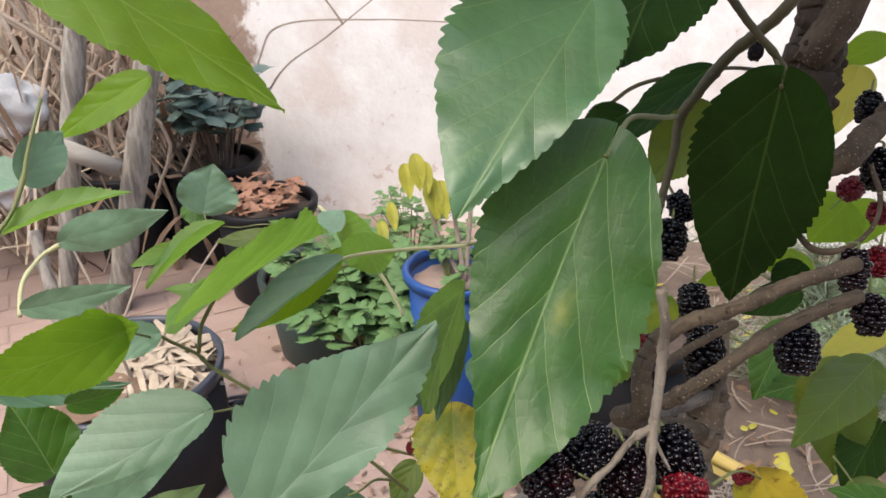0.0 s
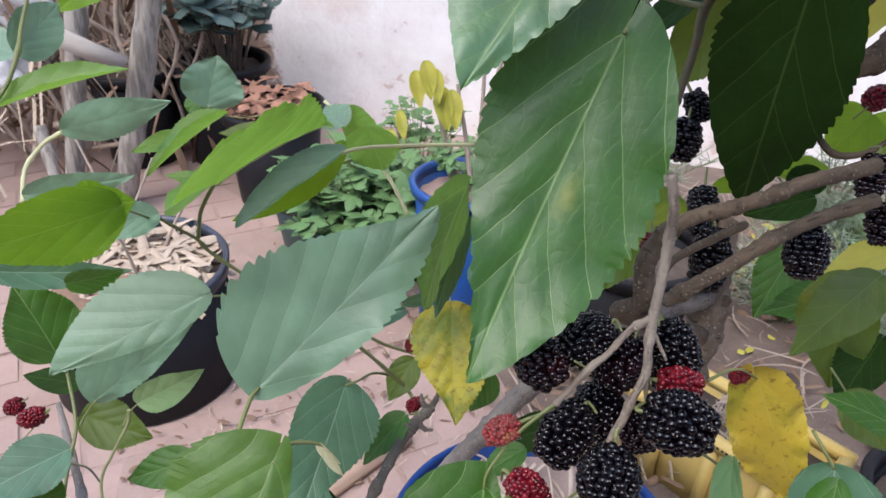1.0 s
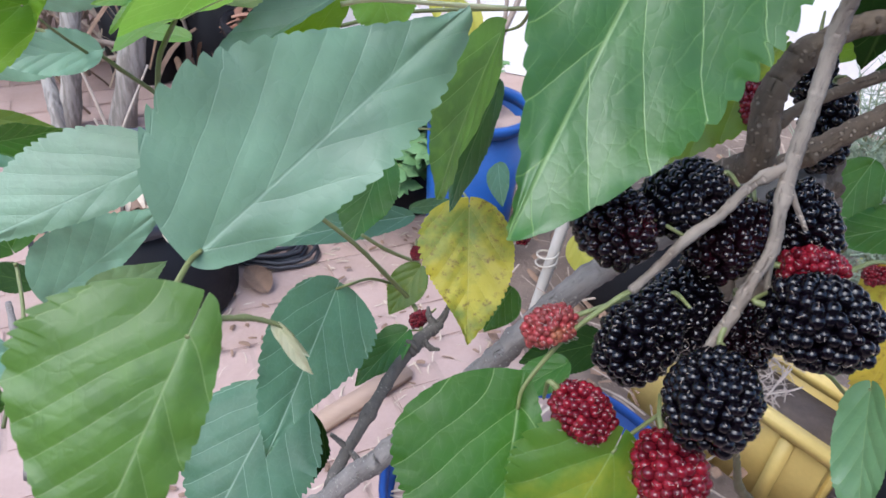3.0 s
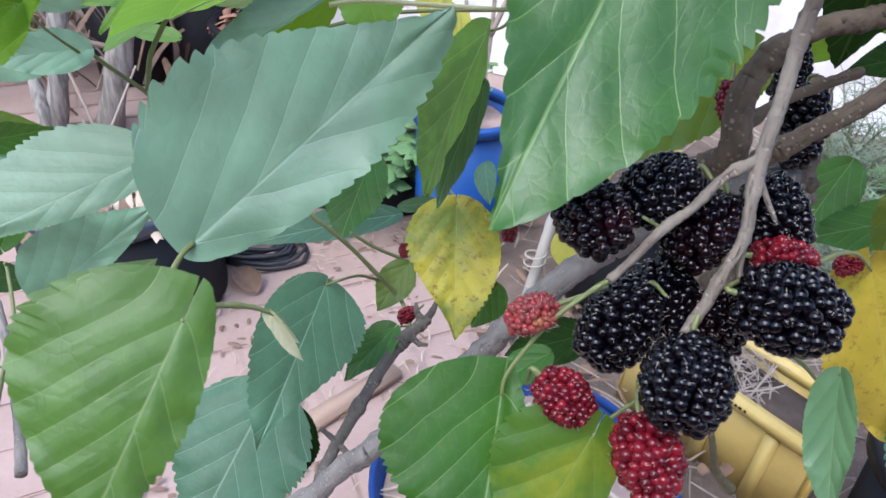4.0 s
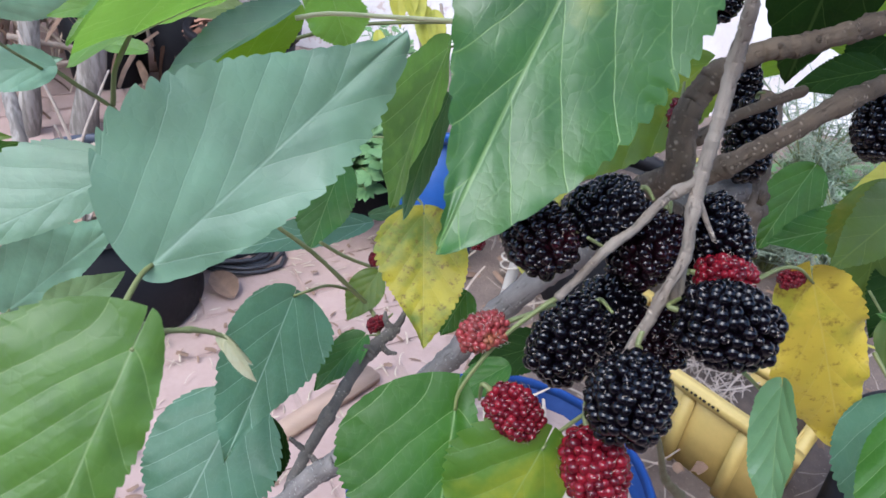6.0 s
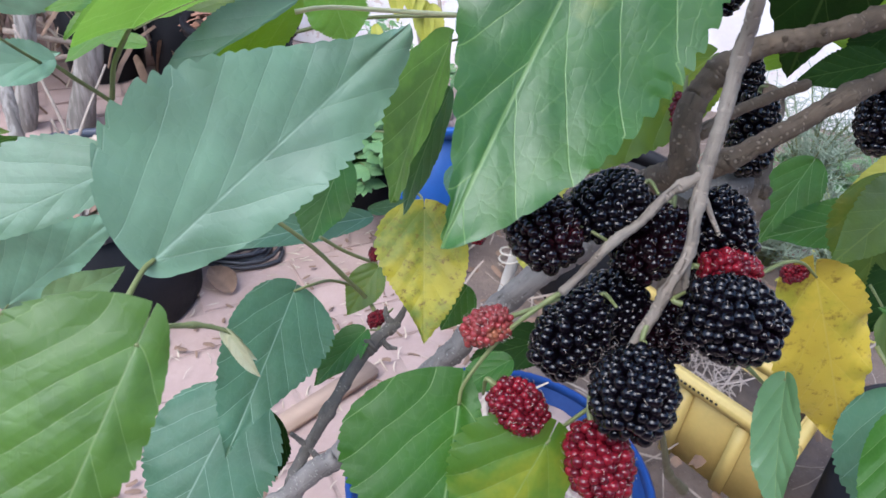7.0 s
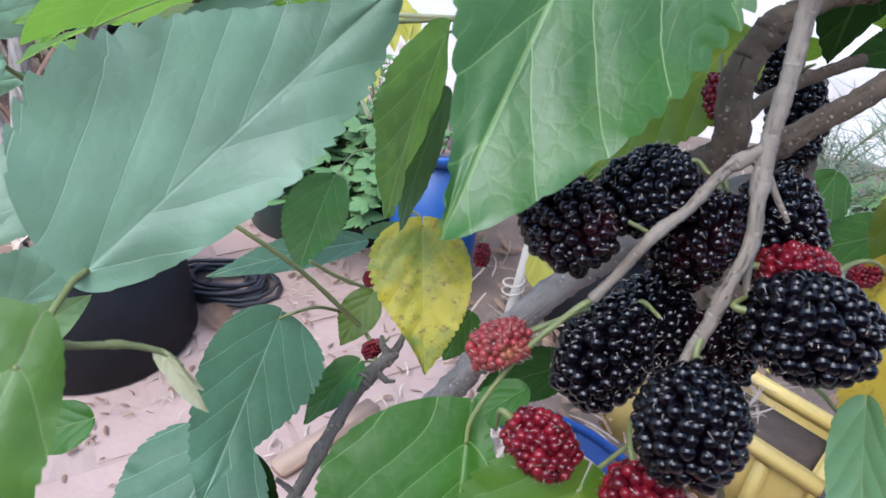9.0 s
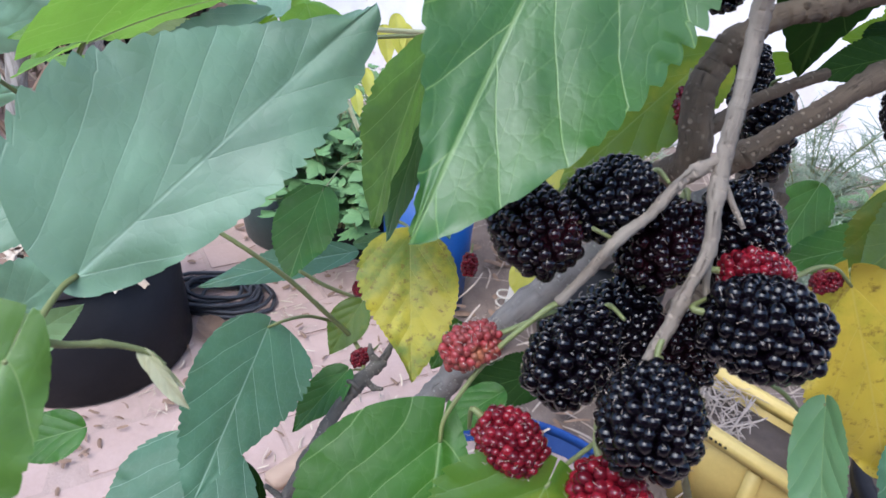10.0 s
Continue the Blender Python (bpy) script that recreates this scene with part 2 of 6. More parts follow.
def bark_material(name, base, other, crack, pale):
    """Bark along a stem: the grain attribute holds round (x, y) and along (z), in metres."""
    m, nt, bsdf = mat(name)
    at = nt.nodes.new("ShaderNodeAttribute")
    at.attribute_name = "grain"
    rnd = nt.nodes.new("ShaderNodeObjectInfo").outputs["Random"]

    def coords(sx, sz):
        mp = node(nt, "Mapping", Scale=(sx, sx, sz))
        nt.links.new(at.outputs["Vector"], mp.inputs["Vector"])
        sh = nt.nodes.new("ShaderNodeVectorMath")
        nt.links.new(mp.outputs[0], sh.inputs[0])
        nt.links.new(math_node(nt, "MULTIPLY", rnd, 40.0), sh.inputs[1])
        return sh.outputs[0]
    patch = noise_tex(nt, 1.0, 4.0, 0.6, coords(110, 60))
    fibre = noise_tex(nt, 1.0, 5.0, 0.7, coords(900, 130))
    ring = noise_tex(nt, 1.0, 3.0, 0.6, coords(120, 900))
    cells = node(nt, "TexVoronoi", Scale=1.0, Randomness=0.9)
    nt.links.new(coords(420, 620), cells.inputs["Vector"])
    lent = math_node(nt, "MULTIPLY", math_node(nt, "SUBTRACT", 1.0, ramp(nt, cells.outputs["Distance"], 0.16, 0.3), True), ramp(nt, patch.outputs[0], 0.42, 0.6))
    split = ramp(nt, fibre.outputs[0], 0.60, 0.70)
    wrinkle = ramp(nt, ring.outputs[0], 0.58, 0.72)
    col = mix(nt, ramp(nt, patch.outputs[0], 0.34, 0.66), base, other)
    col = mix(nt, math_node(nt, "MULTIPLY", fibre.outputs[0], 0.45), col, tuple(c * 0.55 for c in other))
    col = mix(nt, math_node(nt, "MULTIPLY", split, 0.65), col, crack)
    col = mix(nt, math_node(nt, "MULTIPLY", wrinkle, 0.12), col, crack)
    col = mix(nt, math_node(nt, "MULTIPLY", lent, 0.7), col, pale)
    nt.links.new(col, bsdf.inputs["Base Color"])
    bsdf.inputs["Roughness"].default_value = 0.8
    bsdf.inputs["Specular IOR Level"].default_value = 0.3
    h = math_node(nt, "ADD", math_node(nt, "SUBTRACT", math_node(nt, "MULTIPLY", patch.outputs[0], 0.8), math_node(nt, "MULTIPLY", split, 0.45)), math_node(nt, "SUBTRACT", math_node(nt, "MULTIPLY", lent, 0.4), math_node(nt, "MULTIPLY", wrinkle, 0.10)))
    bump(nt, math_node(nt, "ADD", h, math_node(nt, "MULTIPLY", fibre.outputs[0], 0.5)), 1.0, 0.0011, bsdf)
    return m


BARK = bark_material("bark_brown", (0.165, 0.122, 0.082), (0.075, 0.054, 0.036), (0.026, 0.018, 0.012), (0.32, 0.26, 0.19))
# Darkened bark for the upper trunk in silhouette: shade put into the colour.
BARK_SHADED = bark_material("bark_shaded_brown", (0.080, 0.055, 0.038), (0.045, 0.03, 0.022), (0.02, 0.014, 0.01), (0.16, 0.12, 0.09))
BARK_GREY = bark_material("bark_grey", (0.28, 0.25, 0.225), (0.165, 0.145, 0.13), (0.05, 0.04, 0.036), (0.42, 0.39, 0.35))
BARK_DARK = bark_material("bark_dark", (0.085, 0.075, 0.065), (0.15, 0.13, 0.11), (0.03, 0.026, 0.022), (0.32, 0.29, 0.25))
TWIG = bark_material("twig_bark", (0.31, 0.265, 0.215), (0.20, 0.16, 0.125), (0.09, 0.06, 0.045), (0.40, 0.33, 0.26))
BARK_TRUNK = bark_material("bark_trunk", (0.22, 0.168, 0.125), (0.12, 0.09, 0.066), (0.06, 0.045, 0.035), (0.38, 0.31, 0.25))
STEM = rough_material("stem_green", (0.19, 0.22, 0.075), (0.13, 0.14, 0.05), 90, 0.55, 0.3, 0.0004)
STEM_PALE = rough_material("stem_pale", (0.42, 0.44, 0.22), (0.5, 0.47, 0.27), 70, 0.55, 0.3, 0.0004)
STEM_DARK = rough_material("stem_dark", (0.10, 0.09, 0.04), (0.075, 0.06, 0.03), 90, 0.6, 0.3, 0.0004)


def berry_material(name, base, other, tip):
    """Juicy drupelets, each a little different."""
    m, nt, bsdf = mat(name)
    isl = nt.nodes.new("ShaderNodeNewGeometry").outputs["Random Per Island"]
    big = noise_tex(nt, 130.0, 2.0)
    col = mix(nt, isl, base, other)
    col = mix(nt, ramp(nt, big.outputs[0], 0.55, 0.75), col, tip)
    nt.links.new(col, bsdf.inputs["Base Color"])
    fine = noise_tex(nt, 1400.0, 2.0)
    nt.links.new(math_node(nt, "ADD", math_node(nt, "MULTIPLY", fine.outputs[0], 0.10), 0.06), bsdf.inputs["Roughness"])
    bsdf.inputs["Specular IOR Level"].default_value = 0.32
    bump(nt, fine.outputs[0], 0.2, 0.0002, bsdf)
    return m


BERRY_BLACK = berry_material("berry_black", (0.0014, 0.0010, 0.0022), (0.0025, 0.0014, 0.003), (0.004, 0.0014, 0.003))
BERRY_PURPLE = berry_material("berry_purple", (0.003, 0.0013, 0.0028), (0.007, 0.0016, 0.003), (0.028, 0.0024, 0.005))
BERRY_RED = berry_material("berry_red", (0.17, 0.007, 0.014), (0.06, 0.003, 0.007), (0.09, 0.004, 0.008))
BERRY_PINK = berry_material("berry_pink", (0.25, 0.032, 0.034), (0.16, 0.035, 0.03), (0.28, 0.12, 0.05))


HAIR = rough_material("dry_style", (0.44, 0.37, 0.30), (0.28, 0.21, 0.16), 200, 0.7, 0.2, 0.0001)


def wall_material():
    m, nt, bsdf = mat("old_limewash")
    tc = nt.nodes.new("ShaderNodeTexCoord").outputs["Object"]
    big, mid, fine = noise_tex(nt, 1.6, 6.0, 0.65, tc), noise_tex(nt, 9.0, 6.0, 0.7, tc), noise_tex(nt, 70.0, 5.0, 0.6, tc)
    sep = nt.nodes.new("ShaderNodeSeparateXYZ")
    nt.links.new(tc, sep.inputs[0])
    col = mix(nt, ramp(nt, mid.outputs[0], 0.35, 0.7), (0.86, 0.83, 0.81), (0.76, 0.71, 0.69))
    col = mix(nt, math_node(nt, "MULTIPLY", ramp(nt, big.outputs[0], 0.52, 0.62), 0.5), col, (0.62, 0.5, 0.45))
    peel = math_node(nt, "GREATER_THAN", math_node(nt, "ADD", mid.outputs[0], math_node(nt, "MULTIPLY", sep.outputs[2], -0.09)), 0.60)
    col = mix(nt, math_node(nt, "MULTIPLY", peel, 0.6), col, (0.55, 0.4, 0.34))
    # the coat has fallen off the far end
    bare = ramp(nt, math_node(nt, "ADD", sep.outputs[0], math_node(nt, "MULTIPLY", mid.outputs[0], 0.35)), -0.46, -0.5)
    col = mix(nt, bare, col, mix(nt, fine.outputs[0], (0.4, 0.28, 0.22), (0.26, 0.19, 0.15)))
    nt.links.new(col, bsdf.inputs["Base Color"])
    bsdf.inputs["Roughness"].default_value = 0.92
    bump(nt, math_node(nt, "SUBTRACT", fine.outputs[0], math_node(nt, "MULTIPLY", peel, 0.4)), 0.5, 0.006, bsdf)
    return m


WALL = wall_material()
SOIL = rough_material("sandy_soil", (0.38, 0.28, 0.235), (0.30, 0.215, 0.18), 14, 0.95, 0.8, 0.004, (0.4, 0.33, 0.27), 160)
PAVER = rough_material("pink_paver", (0.42, 0.305, 0.26), (0.35, 0.245, 0.205), 11, 0.93, 0.7, 0.002, (0.24, 0.17, 0.14), 130, spot_cut=0.12)
BLACK_PLASTIC = rough_material("black_plastic", (0.011, 0.0105, 0.012), (0.016, 0.0155, 0.018), 12, 0.5, 0.15, 0.001, gloss=0.15)
DARK_RIM = rough_material("rim_plastic", (0.05, 0.06, 0.085), (0.035, 0.04, 0.055), 15, 0.35, 0.15, 0.001)
BLUE_PLASTIC = rough_material("blue_plastic", (0.010, 0.058, 0.23), (0.014, 0.075, 0.28), 12, 0.4, 0.15, 0.001)
BLUE_DARK = rough_material("blue_plastic_worn", (0.010, 0.035, 0.14), (0.012, 0.05, 0.20), 14, 0.6, 0.3, 0.001, gloss=0.2)
YELLOW_PLASTIC = rough_material("yellow_plastic", (0.64, 0.47, 0.14), (0.55, 0.39, 0.11), 14, 0.5, 0.2, 0.001)
GREEN_PLASTIC = rough_material("dark_green_plastic", (0.02, 0.035, 0.03), (0.03, 0.045, 0.04), 12, 0.5, 0.15, 0.001)
OLD_WOOD = rough_material("weathered_wood", (0.52, 0.475, 0.42), (0.20, 0.175, 0.15), 60, 0.9, 1.0, 0.010, stretch=(1, 1, 0.14), sharp=0.07)
PALE_WOOD = rough_material("bleached_board", (0.40, 0.37, 0.33), (0.28, 0.255, 0.225), 30, 0.9, 0.6, 0.003, stretch=(0.2, 1, 1))
PLANK_WOOD = rough_material("plank_wood", (0.40, 0.28, 0.2), (0.32, 0.22, 0.16), 20, 0.85, 0.6, 0.002, stretch=(0.1, 1, 1))
STRAW = rough_material("dry_straw", (0.56, 0.47, 0.36), (0.36, 0.27, 0.19), 30, 0.85, 0.5, 0.001)
DRY_STICK = rough_material("dry_stick", (0.42, 0.34, 0.27), (0.25, 0.195, 0.155), 40, 0.9, 0.6, 0.002)
DARK_STICK = rough_material("brown_stalk", (0.15, 0.11, 0.085), (0.085, 0.062, 0.05), 40, 0.9, 0.6, 0.002)
DEAD_LEAF = rough_material("dead_leaf", (0.27, 0.17, 0.11), (0.16, 0.10, 0.065), 40, 0.8, 0.5, 0.001)
ORANGE_LEAF = rough_material("orange_litter", (0.40, 0.20, 0.125), (0.24, 0.13, 0.085), 30, 0.8, 0.5, 0.001)
MULCH = rough_material("dark_mulch", (0.12, 0.09, 0.07), (0.07, 0.05, 0.04), 40, 0.95, 0.9, 0.004)
RUBBER = rough_material("black_hose", (0.03, 0.03, 0.035), (0.045, 0.045, 0.05), 40, 0.5, 0.2, 0.001)
BAMBOO = rough_material("grey_cane", (0.5, 0.46, 0.4), (0.4, 0.36, 0.3), 30, 0.8, 0.4, 0.001, stretch=(1, 1, 0.2))
HERB = rough_material("herb_green", (0.085, 0.18, 0.06), (0.14, 0.25, 0.085), 30, 0.6, 0.3, 0.001)
HERB_DARK = rough_material("herb_blue_green", (0.09, 0.15, 0.13), (0.13, 0.19, 0.17), 25, 0.5, 0.3, 0.001)
HERB_YELLOW = rough_material("herb_yellow", (0.42, 0.40, 0.06), (0.5, 0.42, 0.05), 25, 0.6, 0.3, 0.001)
FERN = rough_material("grey_green_fern", (0.22, 0.29, 0.19), (0.3, 0.35, 0.25), 40, 0.7, 0.3, 0.001)
PALE_CLOTH = rough_material("pale_rubbish", (0.62, 0.62, 0.62), (0.5, 0.52, 0.55), 14, 0.6, 0.5, 0.004)
TEAL_RAG = rough_material("teal_rubbish", (0.06, 0.3, 0.38), (0.05, 0.22, 0.3), 14, 0.6, 0.5, 0.004)
TWINE = rough_material("twine", (0.5, 0.45, 0.36), (0.4, 0.35, 0.28), 60, 0.9, 0.5, 0.0005)
# Plaster of the unseen wall added behind the camera.
UNSEEN_PLASTER = rough_material("unseen_wall_plaster", (0.2, 0.175, 0.155), (0.16, 0.14, 0.125), 6, 0.9, 0.5, 0.004)
BUD_SCALE = leaf_material("bud_scale", (0.55, 0.55, 0.36), (0.5, 0.4, 0.25), (0.5, 0.5, 0.25), 0.6, (0.4, 0.24, 0.12), 0.2, through_light=0.3, vein_show=0.3)
BED = rough_material("dry_bed_earth", (0.2, 0.15, 0.12), (0.13, 0.095, 0.075), 18, 0.95, 0.9, 0.006, (0.34, 0.28, 0.22), 140)

# ---- builders ----
def place_of(ob):
    p = Vector((0, 0, 0))
    while ob:
        p, ob = p + ob.location, ob.parent
    return p


def part(name, bm, material, parent, label="", at=None, smooth=True):
    """Links a bmesh, given in world places, as one mesh under a thing or a part."""
    at = Vector(at) if at is not None else place_of(parent)
    if isinstance(bm, bmesh.types.BMesh):
        bmesh.ops.translate(bm, vec=-at, verts=bm.verts)
        me = bpy.data.meshes.new(name)
        bm.to_mesh(me)
        bm.free()
    else:
        me = bm
        for v in me.vertices:
            v.co -= at
    me.materials.append(material)
    if smooth:
        me.shade_smooth()
    ob = new(name, me)
    if parent:
        ob.parent = parent
        ob.location = at - place_of(parent)
    else:
        ob.location = at
    return tagged(ob, label)


def thing(name, at, label, category, group="", kind=""):
    ob = new(name)
    ob.location = at
    ob.empty_display_size = 0.02
    return tagged(ob, label, category, group, kind)


def raw(verts, faces):
    me = bpy.data.meshes.new("mesh")
    me.from_pydata([tuple(v) for v in verts], [], faces)
    return me


def smooth_line(points, steps=8):
    """A curve through the points (Catmull-Rom)."""
    p = [np.array(q, float) for q in points]
    p = [2 * p[0] - p[1]] + p + [2 * p[-1] - p[-2]]
    out = []
    for a, b, c, d in zip(p, p[1:], p[2:], p[3:]):
        for i in range(steps):
            t = i / steps
            out.append(0.5 * (2 * b + (c - a) * t + (2 * a - 5 * b + 4 * c - d) * t * t + (3 * b - a - 3 * c + d) * t ** 3))
    out.append(p[-2])
    return out


def tube(line, radii, sides=10, rng=None, rough=0.0, knots=()):
    """Verts and faces of a round, capped tube along a line."""
    verts, faces = [], []
    n = len(line)
    up = np.array((0.31, 0.17, 0.93))
    for i in range(n):
        t = line[min(i + 1, n - 1)] - line[max(i - 1, 0)]
        t = t / (np.linalg.norm(t) + 1e-9)
        s = np.cross(t, up)
        s /= np.linalg.norm(s) + 1e-9
        up = np.cross(s, t)
        swell = 1 + sum(h * math.exp(-((i - k) / w) ** 2) for k, h, w in knots)
        for j in range(sides):
            a = 2 * math.pi * j / sides
            r = radii[i] * swell * (1 + (rng.uniform(-rough, rough) if rng else 0))
            verts.append(line[i] + (math.cos(a) * s + math.sin(a) * up) * r)
    for i in range(n - 1):
        for j in range(sides):
            a, b = i * sides + j, i * sides + (j + 1) % sides
            faces.append((a, b, b + sides, a + sides))
    verts += [line[0], line[-1]]
    for j in range(sides):
        faces.append((n * sides, (j + 1) % sides, j))
        faces.append((n * sides + 1, (n - 1) * sides + j, (n - 1) * sides + (j + 1) % sides))
    return verts, faces


def merged(pieces):
    verts, faces = [], []
    for v, f in pieces:
        k = len(verts)
        verts += list(v)
        faces += [tuple(i + k for i in q) for q in f]
    return raw(verts, faces)


SEED = random.Random(7)
tree = thing("mulberry_tree", (-0.09, 0.16, 0.0), "mulberry tree with broad toothed leaves and ripening black berries", "tree")


def stem(name, points, radii, material, knots=0, label=""):
    """A branch, twig or shoot of the tree with swollen nodes."""
    steps = 14 if knots else 8
    line = smooth_line(points, steps)
    rad = np.interp(np.linspace(0, len(radii) - 1, len(line)), range(len(radii)), radii)
    rng = random.Random(len(line) * 31 + int(points[0][0] * 1e4))
    bulge = [(rng.uniform(0.05, 0.95) * len(line), rng.uniform(0.12, 0.34), rng.uniform(1.2, 3.4)) for _ in range(knots)]
    r0 = max(radii)
    line = [p + np.array([rng.uniform(-1, 1) for _ in range(3)]) * r0 * 0.05 for p in line]
    pieces = [tube(line, rad, 14 if r0 > 0.003 else 8, rng, 0.085 if knots else 0.02, bulge)]
    for k, h, w in bulge:
        # a bud or scar on the node
        i = min(int(k), len(line) - 2)
        out_ = np.array([rng.uniform(-1, 1), -0.6, rng.uniform(-0.6, 1)])
        out_ /= np.linalg.norm(out_)
        c = line[i] + out_ * rad[i] * 0.85
        pieces.append(tube([c, c + out_ * rad[i] * 0.35, c + out_ * rad[i] * 0.6], [rad[i] * 0.42, rad[i] * 0.34, rad[i] * 0.12], 7))
    me = merged(pieces)
    # the grain: place round the stem and along it, for the bark
    run = np.cumsum([0.0] + [float(np.linalg.norm(b - a)) for a, b in zip(line, line[1:])])
    pts = np.array(line)
    grain = me.attributes.new("grain", "FLOAT_VECTOR", "POINT")
    sides = 14 if r0 > 0.003 else 8
    for k, v in enumerate(me.vertices):
        i = k // sides if k < len(line) * sides else int(np.argmin(((pts - np.array(v.co)) ** 2).sum(1)))
        a = 2 * math.pi * (k % sides) / sides
        grain.data[k].vector = (math.cos(a) * rad[i], math.sin(a) * rad[i], run[i])
    return part(name, me, material, tree, label)


def blade_half(u, peak):
    """Half the width of a leaf at u along it, 1 at the widest place: a broad shoulder and a drawn-out point."""
    fall = 0.5 * (1 - peak) / peak
    top = peak ** 0.5 * (1 - peak) ** fall * (1 - 0.3 * peak ** 4)
    return u ** 0.5 * (1 - u) ** fall * (1 - 0.3 * u ** 4) / top


def leaf(base, tip, width, normal, material, cup=0.1, bow=0.05, wave=0.02, lobe=0.06, twist=0.0, fine=1, petiole=None, label="", owner=None, sides=(1.0, 1.0), wide=(0.36, 0.36), teeth=22, tooth=1.0, puff=0.011):
    """A toothed heart-shaped leaf blade from its stalk end to its point. sides, wide: share of the width and the widest place, to the left and to the right of the midrib."""
    b, t = Vector(base), Vector(tip)
    length = (t - b).length
    a = (t - b) / length
    n = Vector(normal)
    n = (n - a * n.dot(a)).normalized()
    s = a.cross(n)
    rng = random.Random(int((base[0] * 7 + tip[2] * 3 + width) * 1e5))
    rows, cols = (170, 11) if fine else (28, 6)
    ph = [rng.uniform(0, 6.28) for _ in range(8)]
    u = np.linspace(0, 1, rows + 1)[:, None] ** 1.12
    v = np.linspace(-1, 1, 2 * cols + 1)[None, :]
    av, right = np.abs(v), v > 0
    shape = np.where(right, blade_half(u, wide[1]) * sides[1], blade_half(u, wide[0]) * sides[0])
    half = width / 2 * np.maximum(shape, 0.012 * (1 - u))
    edge = av ** 12
    k = u * teeth + np.where(right, 0.37, 0.0) + 0.5 * np.sin(u * 9 + ph[0]) + 0.22 * np.sin(u * 31 + ph[4])
    saw = k % 1.0
    size = 0.8 + 0.45 * np.sin(12.9 * np.floor(k) + ph[1] + np.where(right, 3.0, 0.0))
    bite = np.where(saw < 0.82, np.sin(saw / 0.82 * math.pi / 2) ** 0.8, (1 - saw) / 0.18) * size * edge * tooth * 0.058 * width / 2 * (0.35 + 0.75 * shape)
    x = half * v + np.sign(v) * bite * (u < 0.985)
    y = length * (u - lobe * av ** 1.3 * np.exp(-u * 5.5)) + bite * 0.3
    slim = min(1.15, 0.6 * length / width)
    ax = half * av / length * slim
    reach = av + bite / np.maximum(half, 0.1 * width)
    z = cup * width * reach ** 1.5 * shape * 0.55 + bow * length * 2 * u * (1 - u)
    z = z + wave * width * (np.sin(u * 11 + ph[1] + np.where(right, 2.0, 0.0)) * v * v + 0.7 * np.sin(u * 23 + ph[2] + np.where(right, 1.3, 0.0)) * av ** 3 + 0.35 * np.sin(u * 47 + ph[5]) * av ** 6)
    z = z + 0.016 * width * (np.sin(u * 5.1 + v * 2.3 + ph[3]) + np.sin(u * 8.3 - v * 3.1 + ph[6])) * av
    # the blade puffs up between the side veins and sinks along them
    fold = np.abs((4.4 * (u - 1.95 * ax + 0.6 * ax * ax + np.where(right, 0.28 * np.minimum(u, 0.25), 0.0)) + 0.5) % 1.0 - 0.5)
    z = z + puff * width * (2 * fold) * (2 - 2 * fold) * np.minimum(1.0, 3 * av) * (1 - 0.55 * av) - 0.006 * width * (1 - np.minimum(1.0, 6 * av))
    turn = twist * u
    x, z = x * np.cos(turn) - z * np.sin(turn), x * np.sin(turn) + z * np.cos(turn)
    co = np.array(b)[None, None, :] + y[..., None] * np.array(a) + x[..., None] * np.array(s) + z[..., None] * np.array(n)
    w = 2 * cols + 1
    faces = [(i * w + j, i * w + j + 1, (i + 1) * w + j + 1, (i + 1) * w + j) for i in range(rows) for j in range(w - 1)]
    me = bpy.data.meshes.new("leaf")
    me.from_pydata(co.reshape(-1, 3).tolist(), [], faces)
    layer = me.uv_layers.new(name="blade")
    uv = np.stack(np.broadcast_arrays(u, 0.5 + half * v / length * slim), -1).reshape(-1, 2)
    corner = np.empty(len(me.loops), np.int32)
    me.loops.foreach_get("vertex_index", corner)
    layer.data.foreach_set("uv", uv[corner].astype(np.float32).ravel())
    ob = part("leaf", me, material, owner or tree, label, at=b)
    rib = [np.array(b + a * (length * q) + n * (bow * length * 2 * q * (1 - q) - width * 0.0108)) for q in np.linspace(0, 0.93, 14)]
    part("midrib", merged([tube(rib, np.linspace(width * 0.0042, width * 0.001, 14), 6)]), STEM_PALE, ob, at=b)
    if petiole:
        line = smooth_line([base, *petiole], 6)
        rr = max(0.0006, min(0.0012, width * 0.019))
        part("petiole", merged([tube(line, np.linspace(rr * 0.7, rr * 1.1, len(line)), 8)]), STEM, ob, at=b)
    return ob


def unit_ball(level):
    bm = bmesh.new()
    bmesh.ops.create_icosphere(bm, subdivisions=level, radius=1.0)
    got = np.array([v.co[:] for v in bm.verts]), [tuple(v.index for v in f.verts) for f in bm.faces]
    bm.free()
    return got


BALL, BALL_LOW = unit_ball(2), unit_ball(1)


